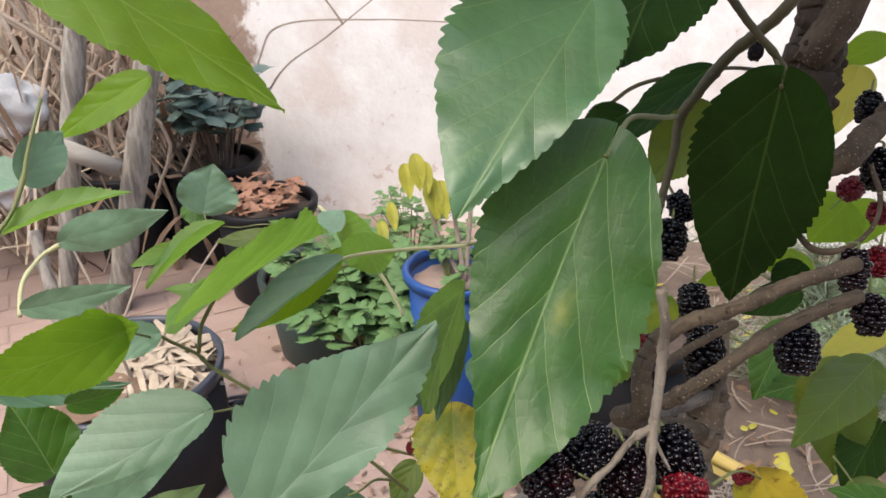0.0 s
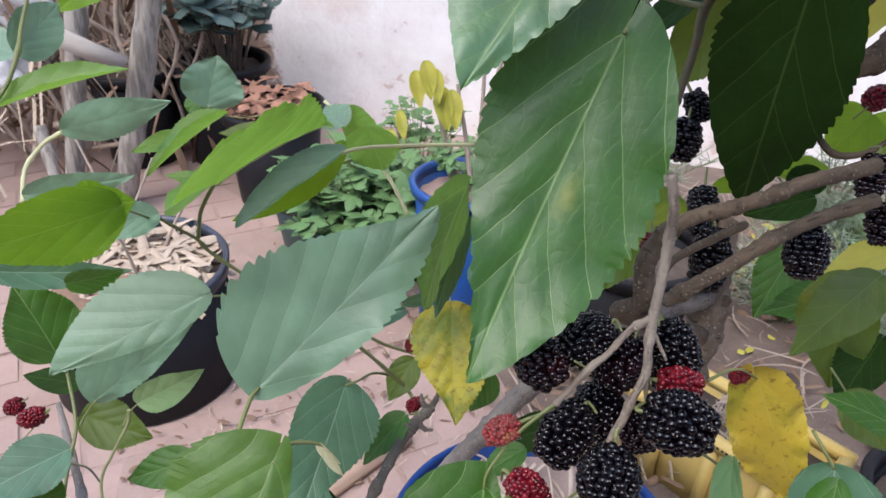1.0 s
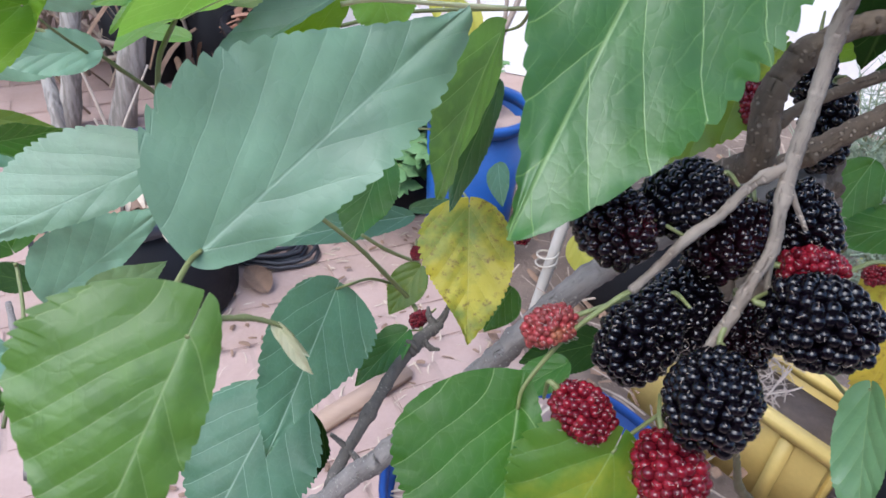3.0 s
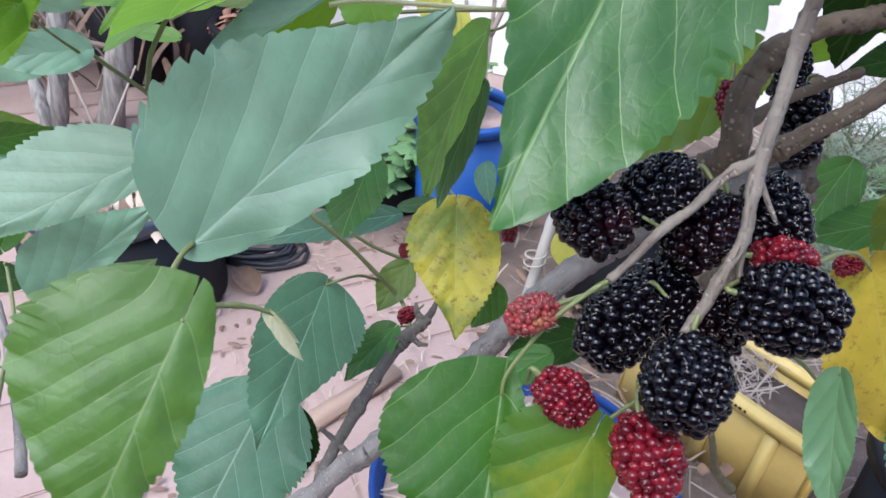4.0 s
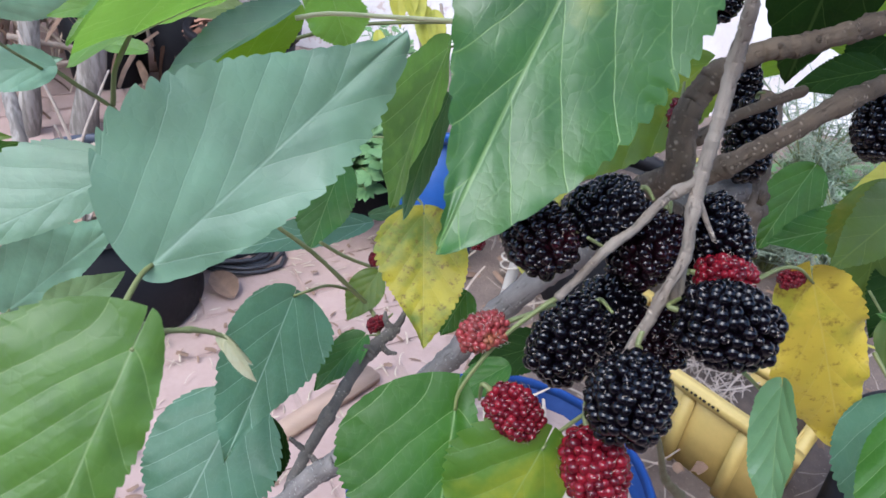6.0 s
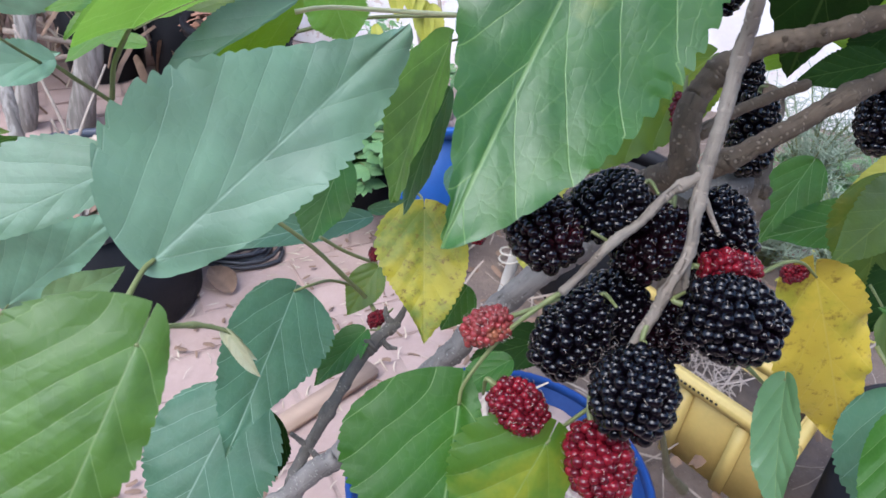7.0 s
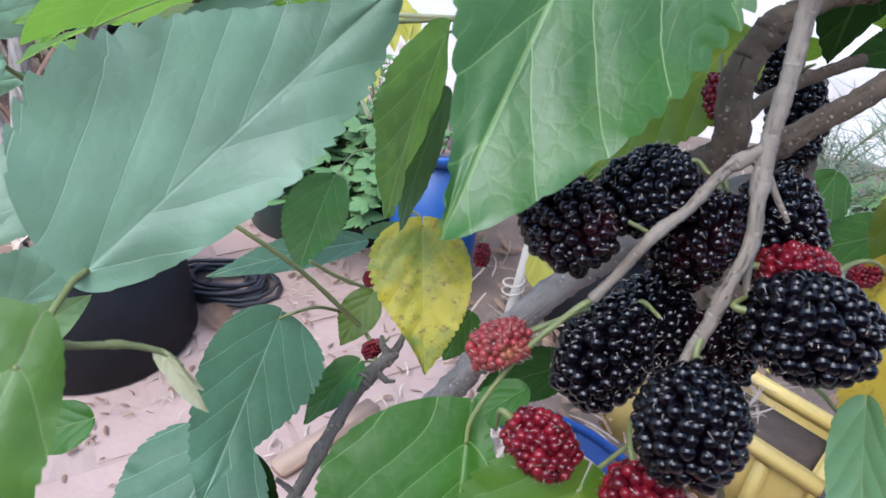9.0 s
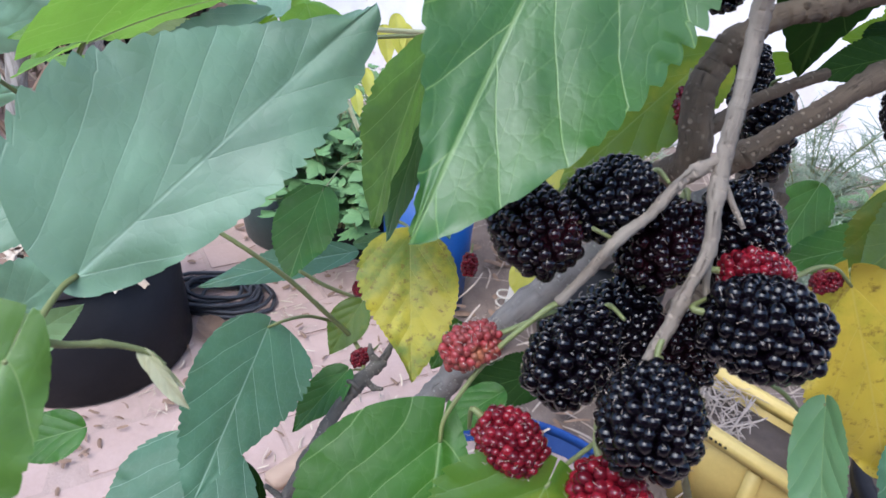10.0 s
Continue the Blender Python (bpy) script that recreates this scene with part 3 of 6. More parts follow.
def berry(centre, axis, length, width, material, fine=2, stalk=None, label=""):
    """A mulberry: rows of round drupelets packed on an egg-shaped core."""
    c, a = Vector(centre), Vector(axis).normalized()
    s = a.orthogonal().normalized()
    q = a.cross(s)
    rng = random.Random(int((centre[0] * 5 + centre[2]) * 1e5))
    rings = 10 if fine > 1 else 8
    r_drop = length / rings * 0.74
    ball, tris = BALL if fine > 1 else BALL_LOW
    pieces = []

    hairs = []

    def bead(p, out, rx, rz):
        m = np.array(out.to_track_quat("Z", "Y").to_matrix()) @ np.diag((rx, rx * rng.uniform(0.88, 1.08), rz))
        pieces.append((ball @ m.T + np.array(p), tris))
    for i in range(rings):
        f = (i + 0.5) / rings
        y = (f - 0.5) * (length - r_drop * 1.2)
        rad = (width / 2 - r_drop * 0.8) * max(0.25, math.sqrt(max(0.0, 1 - (2 * f - 1) ** 2 * 0.86)))
        count = max(3, round(2 * math.pi * rad / (r_drop * 1.5)))
        for k in range(count):
            ang = 2 * math.pi * (k + 0.5 * (i % 2)) / count + rng.uniform(-0.14, 0.14)
            d = s * math.cos(ang) + q * math.sin(ang)
            size = r_drop * rng.uniform(0.82, 1.2)
            p = c + a * (y + rng.uniform(-0.25, 0.25) * r_drop) + d * (rad + rng.uniform(-0.3, 0.25) * r_drop)
            way = (d + a * (f - 0.5) * 0.8).normalized()
            bead(p, way, size, size * 1.2)
            if fine > 1 and rng.random() < 0.5:
                # the withered style that curls from each drupelet
                foot, side = p + way * size * 1.1, way.cross(a) * rng.uniform(-1, 1) + a * rng.uniform(-1, 0.6)
                hairs.append(tube([np.array(foot), np.array(foot + way * 0.0005 + side * 0.0004), np.array(foot + way * 0.0006 + side * rng.uniform(0.0009, 0.0016))], [0.00007, 0.00006, 0.00004], 4))
    for end in (-1, 1):
        bead(c + a * end * (length / 2 - r_drop * 0.95), a, r_drop, r_drop)
    bead(c, a, width * 0.37, length * 0.42)
    bm = merged(pieces)
    ob = part("berry", bm, material, tree, label, at=c)
    if hairs:
        part("hairs", merged(hairs), HAIR, ob, at=c)
    top = c - a * length / 2
    ends = smooth_line([top + a * length * 0.1, top - a * 0.002, Vector(stalk)], 5) if stalk else smooth_line([top + a * length * 0.1, top - a * length * 0.15, top - a * length * 0.3 + Vector((0, 0, 0.001))], 5)
    part("stalk", merged([tube(ends, np.linspace(0.0009, 0.0004, len(ends)), 8)]), STEM, ob, at=c)
    return ob

# ---- the yard: ground, wall ----
def box(lo, hi, bevel=0.0):
    bm = bmesh.new()
    m = Matrix.Translation((Vector(lo) + Vector(hi)) / 2) @ Matrix.Diagonal((*(Vector(hi) - Vector(lo)), 1))
    bmesh.ops.create_cube(bm, size=1.0, matrix=m)
    if bevel:
        bmesh.ops.bevel(bm, geom=bm.edges[:], offset=bevel, segments=2, affect="EDGES")
    return bm


def sheet(size, cuts, height, at=(0, 0, 0)):
    """An uneven square of ground."""
    bm = bmesh.new()
    bmesh.ops.create_grid(bm, x_segments=cuts, y_segments=cuts, size=size)
    for v in bm.verts:
        v.co.z = height * noise.noise(Vector((v.co.x, v.co.y, 0)) * 3.0)
        v.co += Vector(at)
    return bm


ground = tagged(part("ground", sheet(30, 240, 0.003, (0, 0, -0.0035)), SOIL, None, at=(0, 0, 0)), "bare sandy earth of a yard", "ground", kind="structure")

WALL_AT, WALL_TURN = (0.3, 2.30, 0.0), -0.22


def on_wall(x, z, off=0.0):
    """A place on the wall's face: metres along it, height, distance in front."""
    c, s = math.cos(WALL_TURN), math.sin(WALL_TURN)
    return Vector((WALL_AT[0] + c * x + s * off, WALL_AT[1] + s * x - c * off, z))


def wall(name, x0, x1, height, label):
    bm = bmesh.new()
    nx, nz = 60, 30
    grid = [[bm.verts.new(on_wall(x0 + (x1 - x0) * i / nx, height * k / nz, 0.012 * noise.noise(Vector((i * 0.31, k * 0.37, 2.0))))) for k in range(nz + 1)] for i in range(nx + 1)]
    rear = [[bm.verts.new(on_wall(x0 + (x1 - x0) * i / nx, z, -0.2)) for z in (0, height)] for i in (0, nx)]
    for i in range(nx):
        for k in range(nz):
            bm.faces.new((grid[i][k], grid[i + 1][k], grid[i + 1][k + 1], grid[i][k + 1]))
    bm.faces.new([grid[i][nz] for i in range(nx + 1)] + [rear[1][1], rear[0][1]])
    bm.faces.new((rear[0][0], rear[0][1], rear[1][1], rear[1][0]))
    bm.faces.new([grid[0][k] for k in range(nz + 1)] + [rear[0][1], rear[0][0]])
    bm.faces.new([grid[nx][k] for k in range(nz, -1, -1)] + [rear[1][0], rear[1][1]])
    return tagged(part(name, bm, WALL, None, at=(0, 0, 0)), label, "wall", kind="structure")


wall("wall_north", -4.2, 3.4, 2.4, "old white limewashed wall with peeling pinkish patches")

# Never in view: added to keep low sky light off the leaf fronts.
rear = tagged(part("wall_south", box((-5, -2.5, 0), (5, -2.2, 2.4)), UNSEEN_PLASTER, None, at=(0, 0, 0), smooth=False), "plain unseen wall behind the camera, added to block low sky light", "wall", kind="structure")


# ---- pots and tubs ----
def lathe(profile, at, segments=48, ribs=0, rib=0.0, closed=True):
    """A round shell: the profile (radius, height) goes up the outside and down the inside."""
    bm = bmesh.new()
    rings = []
    for r, z in profile:
        rings.append([bm.verts.new(Vector(at) + Vector((math.cos(a) * rr, math.sin(a) * rr, z)))
                      for k in range(segments) for a in (2 * math.pi * k / segments,) for rr in (r + (rib * (k % 2) if ribs else 0),)])
    for p, q in zip(rings, rings[1:]):
        for k in range(segments):
            bm.faces.new((p[k], p[(k + 1) % segments], q[(k + 1) % segments], q[k]))
    if closed:
        bm.faces.new(rings[0][::-1])
        bm.faces.new(rings[-1])
    else:
        for k in range(segments):
            bm.faces.new((rings[-1][k], rings[-1][(k + 1) % segments], rings[0][(k + 1) % segments], rings[0][k]))
    return bm


def pot(name, at, r_low, r_top, height, material, rim_material, label, rim_h=0.03, rim_w=0.012, fill=0.85, fill_material=None):
    at = Vector(at)
    ob = thing(name, at, label, "pot")
    wall_ = 0.005
    part("body", lathe([(r_low, 0.0), (r_low + 0.004, 0.006), (r_top - 0.002, height - rim_h), (r_top - wall_, height - rim_h), (r_low, 0.012), (r_low - 0.01, 0.011)], at), material, ob)
    part("rim", lathe([(r_top - 0.004, height - rim_h), (r_top + rim_w, height - rim_h), (r_top + rim_w + 0.003, height - 0.006), (r_top + rim_w - 0.002, height), (r_top - 0.002, height - 0.002), (r_top - 0.006, height - rim_h)], at, closed=False), rim_material, ob)
    level = height * fill
    r = r_low + (r_top - r_low) * fill - 0.006
    bm = bmesh.new()
    bmesh.ops.create_circle(bm, cap_ends=False, segments=32, radius=r)
    bmesh.ops.delete(bm, geom=bm.verts[:], context="VERTS")
    c = bm.verts.new(at + Vector((0, 0, level + 0.01)))
    ring_prev = None
    for f in (0.35, 0.7, 1.0):
        ring_ = [bm.verts.new(at + Vector((math.cos(a) * r * f, math.sin(a) * r * f, level + 0.012 * noise.noise(Vector((math.cos(a) * f * 3, math.sin(a) * f * 3, at.x)))))) for a in np.linspace(0, 2 * math.pi, 32, endpoint=False)]
        for k in range(32):
            if ring_prev:
                bm.faces.new((ring_prev[k], ring_[k], ring_[(k + 1) % 32], ring_prev[(k + 1) % 32]))
            else:
                bm.faces.new((c, ring_[k], ring_[(k + 1) % 32]))
        ring_prev = ring_
    part("soil", bm, fill_material or MULCH, ob)
    return ob


def strips(count, centre, radius, low, high, length, thick, rng, lift=0.5, flat=True):
    """Loose curled straws and leaf scraps within a circle: verts and faces."""
    pieces = []
    for _ in range(count):
        a, r = rng.uniform(0, 6.283), radius * math.sqrt(rng.random())
        p = np.array((centre[0] + math.cos(a) * r, centre[1] + math.sin(a) * r, rng.uniform(low, high)))
        t = rng.uniform(0, 6.283)
        l = length * rng.uniform(0.4, 1.2)
        d = np.array((math.cos(t), math.sin(t), rng.uniform(-0.25, lift)))
        side = np.array((-math.sin(t), math.cos(t), rng.uniform(-0.5, 0.5)))
        w = thick * rng.uniform(0.5, 1.6)
        bend = np.array((rng.uniform(-0.2, 0.2), rng.uniform(-0.2, 0.2), rng.uniform(-0.25, 0.1))) * l
        line = [p + d * l * (k - 0.5) + bend * (k - 0.5) ** 2 * 2 for k in np.linspace(0, 1, 5)]
        if flat:
            v = []
            for k, q in enumerate(line):
                ww = w * (0.5 + 0.5 * math.sin(math.pi * (k + 0.6) / 5.2))
                v += [q - side * ww, q + np.array((0, 0, w * 0.5)), q + side * ww]
            f = []
            for k in range(4):
                f += [(3 * k, 3 * k + 1, 3 * k + 4, 3 * k + 3), (3 * k + 1, 3 * k + 2, 3 * k + 5, 3 * k + 4)]
            pieces.append((v, f))
        else:
            pieces.append(tube(line, [w] * 5, 5))
    return pieces


def stuff(name, pieces, material, label, category, at=(0, 0, 0)):
    return tagged(part(name, merged(pieces), material, None, at=at), label, category, kind="stuff")


rng = random.Random(21)
# black pot full of leaf litter
LITTER = (-0.60, 1.10, 0.0)
pot("plant_pot", LITTER, 0.176, 0.174, 0.26, BLACK_PLASTIC, DARK_RIM, "round black plastic pot full of dry leaf litter on the paving", rim_w=0.006, fill=0.84)
stuff("leaf_litter", strips(420, LITTER, 0.15, 0.205, 0.262, 0.10, 0.0065, rng, 0.25), STRAW, "dry straw and leaf scraps in the black pot", "litter", at=LITTER)
stuff("dead_leaves", strips(22, (-0.64, 1.02), 0.09, 0.225, 0.26, 0.10, 0.02, rng, 0.2), DEAD_LEAF, "curled brown dead leaves in the black pot", "litter", at=LITTER)
for x, y, dx, dy, l in ((-0.62, 1.16, -0.12, 0.1, 0.26), (-0.58, 1.15, 0.14, 0.12, 0.24), (-0.56, 1.06, -0.03, -0.02, 0.20), (-0.64, 1.1, 0.05, 0.16, 0.2)):
    st = thing("stick", (x, y, 0.22), "bare dry stick stuck in the litter of the black pot", "stick", "sticks in the pot")
    ln = smooth_line([(x, y, 0.2), (x + dx * 0.4, y + dy * 0.4, 0.2 + l * 0.5), (x + dx, y + dy, 0.2 + l)], 6)
    part("shaft", merged([tube(ln, np.linspace(0.004, 0.002, len(ln)), 7, rng, 0.1)]), DRY_STICK, st)

# black pots by the wall
for x, y, r, h in ((-0.98, 2.10, 0.13, 0.3), (-0.72, 2.13, 0.14, 0.32), (-0.50, 1.86, 0.135, 0.29)):
    pot("plant_pot", (x, y, 0), r * 0.8, r, h, BLACK_PLASTIC, BLACK_PLASTIC, "black plastic pot with dry stalks by the white wall", fill=0.9)
stuff("orange_litter", strips(150, (-0.52, 1.88), 0.13, 0.25, 0.32, 0.05, 0.009, rng, 0.3), ORANGE_LEAF, "orange-brown dead leaves on the pots by the wall", "litter", at=(-0.52, 1.88, 0.28))

pot("plant_pot", (-0.123, 1.509, 0), 0.075, 0.09, 0.16, BLACK_PLASTIC, BLACK_PLASTIC, "small black plastic pot on the paving", fill=0.85)

# dark green pot with a leafy herb
HERB_POT = (-0.29, 1.56, 0.0)
pot("plant_pot", HERB_POT, 0.12, 0.15, 0.22, GREEN_PLASTIC, GREEN_PLASTIC, "dark green plastic pot with a leafy herb", fill=0.88)


def herb(name, at, count, spread, height, size, material, label, seed, stem_material=None, lift=0.0, lobes=True):
    """A bushy plant: thin stalks, each with small lobed leaves."""
    r = random.Random(seed)
    ob = thing(name, at, label, "plant")
    at = Vector(at)
    stalks, blades = [], []
    for _ in range(count):
        a, d = r.uniform(0, 6.283), spread * math.sqrt(r.random())
        top = at + Vector((math.cos(a) * d, math.sin(a) * d, lift + height * r.uniform(0.45, 1.0) * (1 - 0.35 * (d / spread) ** 2)))
        foot = at + Vector((math.cos(a) * d * 0.25, math.sin(a) * d * 0.25, 0))
        line = smooth_line([foot, foot.lerp(top, 0.5) + Vector((0, 0, height * 0.12)), top], 4)
        stalks.append(tube(line, np.linspace(0.0022, 0.001, len(line)), 5))
        for k in range(r.randint(3, 6)):
            p = np.array(line[-1 - r.randint(0, 4)])
            t = r.uniform(0, 6.283)
            d3 = np.array((math.cos(t), math.sin(t), r.uniform(-0.5, 0.4)))
            d3 /= np.linalg.norm(d3)
            s3 = np.cross(d3, (r.uniform(-0.4, 0.4), r.uniform(-0.4, 0.4), 1.0))
            s3 /= np.linalg.norm(s3)
            n3 = np.cross(s3, d3)
            l = size * r.uniform(0.6, 1.25)
            for turn_, ll in (((-0.75, 0.7), (0.0, 1.0), (0.75, 0.7)) if lobes else ((0.0, 1.0),)):
                dd = d3 * math.cos(turn_) + s3 * math.sin(turn_)
                ss = np.cross(n3, dd)
                w = l * ll * (0.26 if lobes else 0.4)
                v = [p, p + dd * l * ll * 0.3 + ss * w * 0.8, p + dd * l * ll * 0.6 + ss * w, p + dd * l * ll, p + dd * l * ll * 0.6 - ss * w, p + dd * l * ll * 0.3 - ss * w * 0.8, p + dd * l * ll * 0.5 + n3 * w * 0.25]
                blades.append((v, [(0, 1, 6), (1, 2, 6), (2, 3, 6), (3, 4, 6), (4, 5, 6), (5, 0, 6)]))
    part("stalk_mass", merged(stalks), stem_material or STEM, ob)
    part("foliage", merged(blades), material, ob)
    return ob


herb("herb_plant", (HERB_POT[0] + 0.10, HERB_POT[1] - 0.10, 0.10), 170, 0.24, 0.28, 0.05, HERB, "bushy green herb with lobed leaves in a dark pot", 3)
herb("herb_plant", (-0.10, 1.95, 0.0), 60, 0.2, 0.3, 0.035, HERB, "low green weeds at the foot of the wall", 4)
herb("herb_plant", (1.05, 1.62, 0.0), 60, 0.2, 0.16, 0.035, HERB, "low green weeds on the dark earth bed", 9)
herb("shrub", (-0.68, 2.10, 0.28), 50, 0.19, 0.42, 0.075, HERB_DARK, "blue-green broad-leaved shrub in a black pot", 5, DARK_STICK, lobes=False)

# tall blue pot with a yellowing plant
BLUE = (0.025, 1.285, 0.0)
pot("blue_pot", BLUE, 0.078, 0.098, 0.37, BLUE_PLASTIC, BLUE_PLASTIC, "tall blue plastic pot with a yellowing plant", rim_h=0.022, rim_w=0.008, fill=0.9, fill_material=SOIL)
yellow_plant = thing("potted_plant", (BLUE[0] + 0.02, BLUE[1], 0.33), "thin plant with drooping yellow leaves in the blue pot", "plant")
for pts in ([(0.02, 0, 0.33), (0.0, 0.02, 0.46), (-0.02, 0.02, 0.56)], [(0.02, 0, 0.33), (-0.03, 0.02, 0.42), (-0.06, 0.02, 0.52)], [(0.02, 0.01, 0.33), (0.03, 0.02, 0.48), (0.03, 0.03, 0.66)], [(0.03, 0.02, 0.5), (0.06, 0.02, 0.6), (0.07, 0.03, 0.72)]):
    ln = smooth_line([(BLUE[0] + x, BLUE[1] + y, z) for x, y, z in pts], 6)
    part("stalk", merged([tube(ln, np.linspace(0.006, 0.003, len(ln)), 7)]), DRY_STICK, yellow_plant)
for x, z, l, w in ((-0.08, 0.60, 0.08, 0.042), (-0.10, 0.58, 0.075, 0.04), (-0.065, 0.585, 0.07, 0.04), (-0.05, 0.55, 0.09, 0.05), (-0.03, 0.545, 0.085, 0.045), (-0.045, 0.54, 0.08, 0.04), (-0.13, 0.50, 0.06, 0.03), (-0.15, 0.46, 0.05, 0.03)):
    leaf((BLUE[0] + x, BLUE[1] + 0.02, z), (BLUE[0] + x + 0.012, BLUE[1] - 0.01, z - l * 0.8), w * 0.75, (0.2, -1, 0.3), LEAF_YELLOWGREEN, cup=0.3, fine=0, owner=yellow_plant)
herb("herb_plant", (BLUE[0], BLUE[1], 0.33), 14, 0.09, 0.12, 0.03, HERB, "small green weeds in the blue pot", 8)

# ---- posts, boards, sticks by the left ----
def post(foot, top, r, label, material=OLD_WOOD, name="wooden_post", sides=12):
    rg = random.Random(int(abs(foot[0]) * 1e4))
    ob = thing(name, foot, label, "post")
    line = smooth_line([foot, tuple((a + b) / 2 + rg.uniform(-0.01, 0.01) for a, b in zip(foot, top)), top], 10)
    part("shaft", merged([tube(line, [r * rg.uniform(0.88, 1.08) for _ in line], sides, rg, 0.12)]), material, ob)
    return ob


post((-0.93, 1.74, -0.05), (-0.60, 1.80, 1.15), 0.031, "weathered grey wooden post standing in the yard")
post((-1.05, 1.70, -0.05), (-0.80, 1.78, 1.1), 0.026, "weathered grey wooden post standing in the yard")
post((-0.96, 1.52, 0.0), (-1.02, 1.62, 0.30), 0.016, "short grey wooden stake leaning on a post", name="stake")


def board(a, b, width, thick, material, label, name="board"):
    a, b = Vector(a), Vector(b)
    ob = thing(name, a, label, "board")
    d = b - a
    bm = bmesh.new()
    m = Matrix.Translation((a + b) / 2) @ d.to_track_quat("X", "Z").to_matrix().to_4x4() @ Matrix.Diagonal((d.length, width, thick, 1))
    bmesh.ops.create_cube(bm, size=1.0, matrix=m)
    bmesh.ops.bevel(bm, geom=bm.edges[:], offset=min(width, thick) * 0.2, segments=2, affect="EDGES")
    part("plank", bm, material, ob)
    return ob


board((-0.949, 1.660, 0.514), (-0.802, 1.680, 0.438), 0.02, 0.045, PALE_WOOD, "pale grey board nailed across the posts")
board((-0.20, 0.78, 0.012), (-0.06, 0.93, 0.012), 0.035, 0.02, PLANK_WOOD, "short wooden board lying on the paving")

sticks = []
for _ in range(70):
    x, y = rng.uniform(-2.0, -0.80), rng.uniform(1.9, 2.3)
    h = rng.uniform(0.2, 1.1)
    sticks.append(tube(smooth_line([(x, y, rng.uniform(0, 0.3)), (x + rng.uniform(-0.2, 0.2), y, h * 0.6), (x + rng.uniform(-0.45, 0.3), y + rng.uniform(-0.15, 0.15), h)], 4), [rng.uniform(0.004, 0.011)] * 9, 6))
# pale stalks fallen against the potted shrub
for _ in range(34):
    x, y = rng.uniform(-1.0, -0.70), rng.uniform(2.02, 2.24)
    reach, h = rng.uniform(-0.30, 0.12), rng.uniform(0.32, 0.55)
    sticks.append(tube(smooth_line([(x, y, rng.uniform(0.12, 0.30)), (x + reach * 0.45, y, h * 0.62 + 0.06), (x + reach, y + rng.uniform(-0.04, 0.04), h)], 4), [rng.uniform(0.003, 0.006)] * 9, 6))
stuff("dry_sticks", sticks, DRY_STICK, "tangle of dry sticks and stalks heaped by the wall", "sticks", at=(-1.2, 2.0, 0))
stuff("dry_grass", strips(520, (-1.5, 2.1), 0.55, 0.10, 0.9, 0.26, 0.0035, rng, 2.5), STRAW, "dry straw and bleached stalks heaped by the wall", "litter", at=(-1.2, 2.0, 0))
stuff("brown_heap", strips(200, (-1.15, 2.25), 0.5, 0.0, 0.7, 0.16, 0.008, rng, 2.0), DEAD_LEAF, "brown dead leaves heaped by the wall", "litter", at=(-1.2, 2.0, 0))

# bare branches against the wall
for pts in ([(-0.62, 2.2, 0.36), (-0.5, 2.22, 0.56), (-0.36, 2.24, 0.66), (-0.20, 2.24, 0.78)], [(-0.66, 2.2, 0.3), (-0.56, 2.22, 0.6), (-0.48, 2.24, 0.70), (-0.2, 2.24, 0.715), (0.05, 2.22, 0.71)], [(-0.30, 2.24, 0.70), (-0.34, 2.24, 0.76), (-0.40, 2.22, 0.84)]):
    ob = thing("bare_branch", pts[0], "thin bare branch against the white wall", "branch", "bare branches")
    ln = smooth_line(pts, 8)
    part("shaft", merged([tube(ln, np.linspace(0.0038, 0.002, len(ln)), 7, rng, 0.08)]), DRY_STICK, ob)

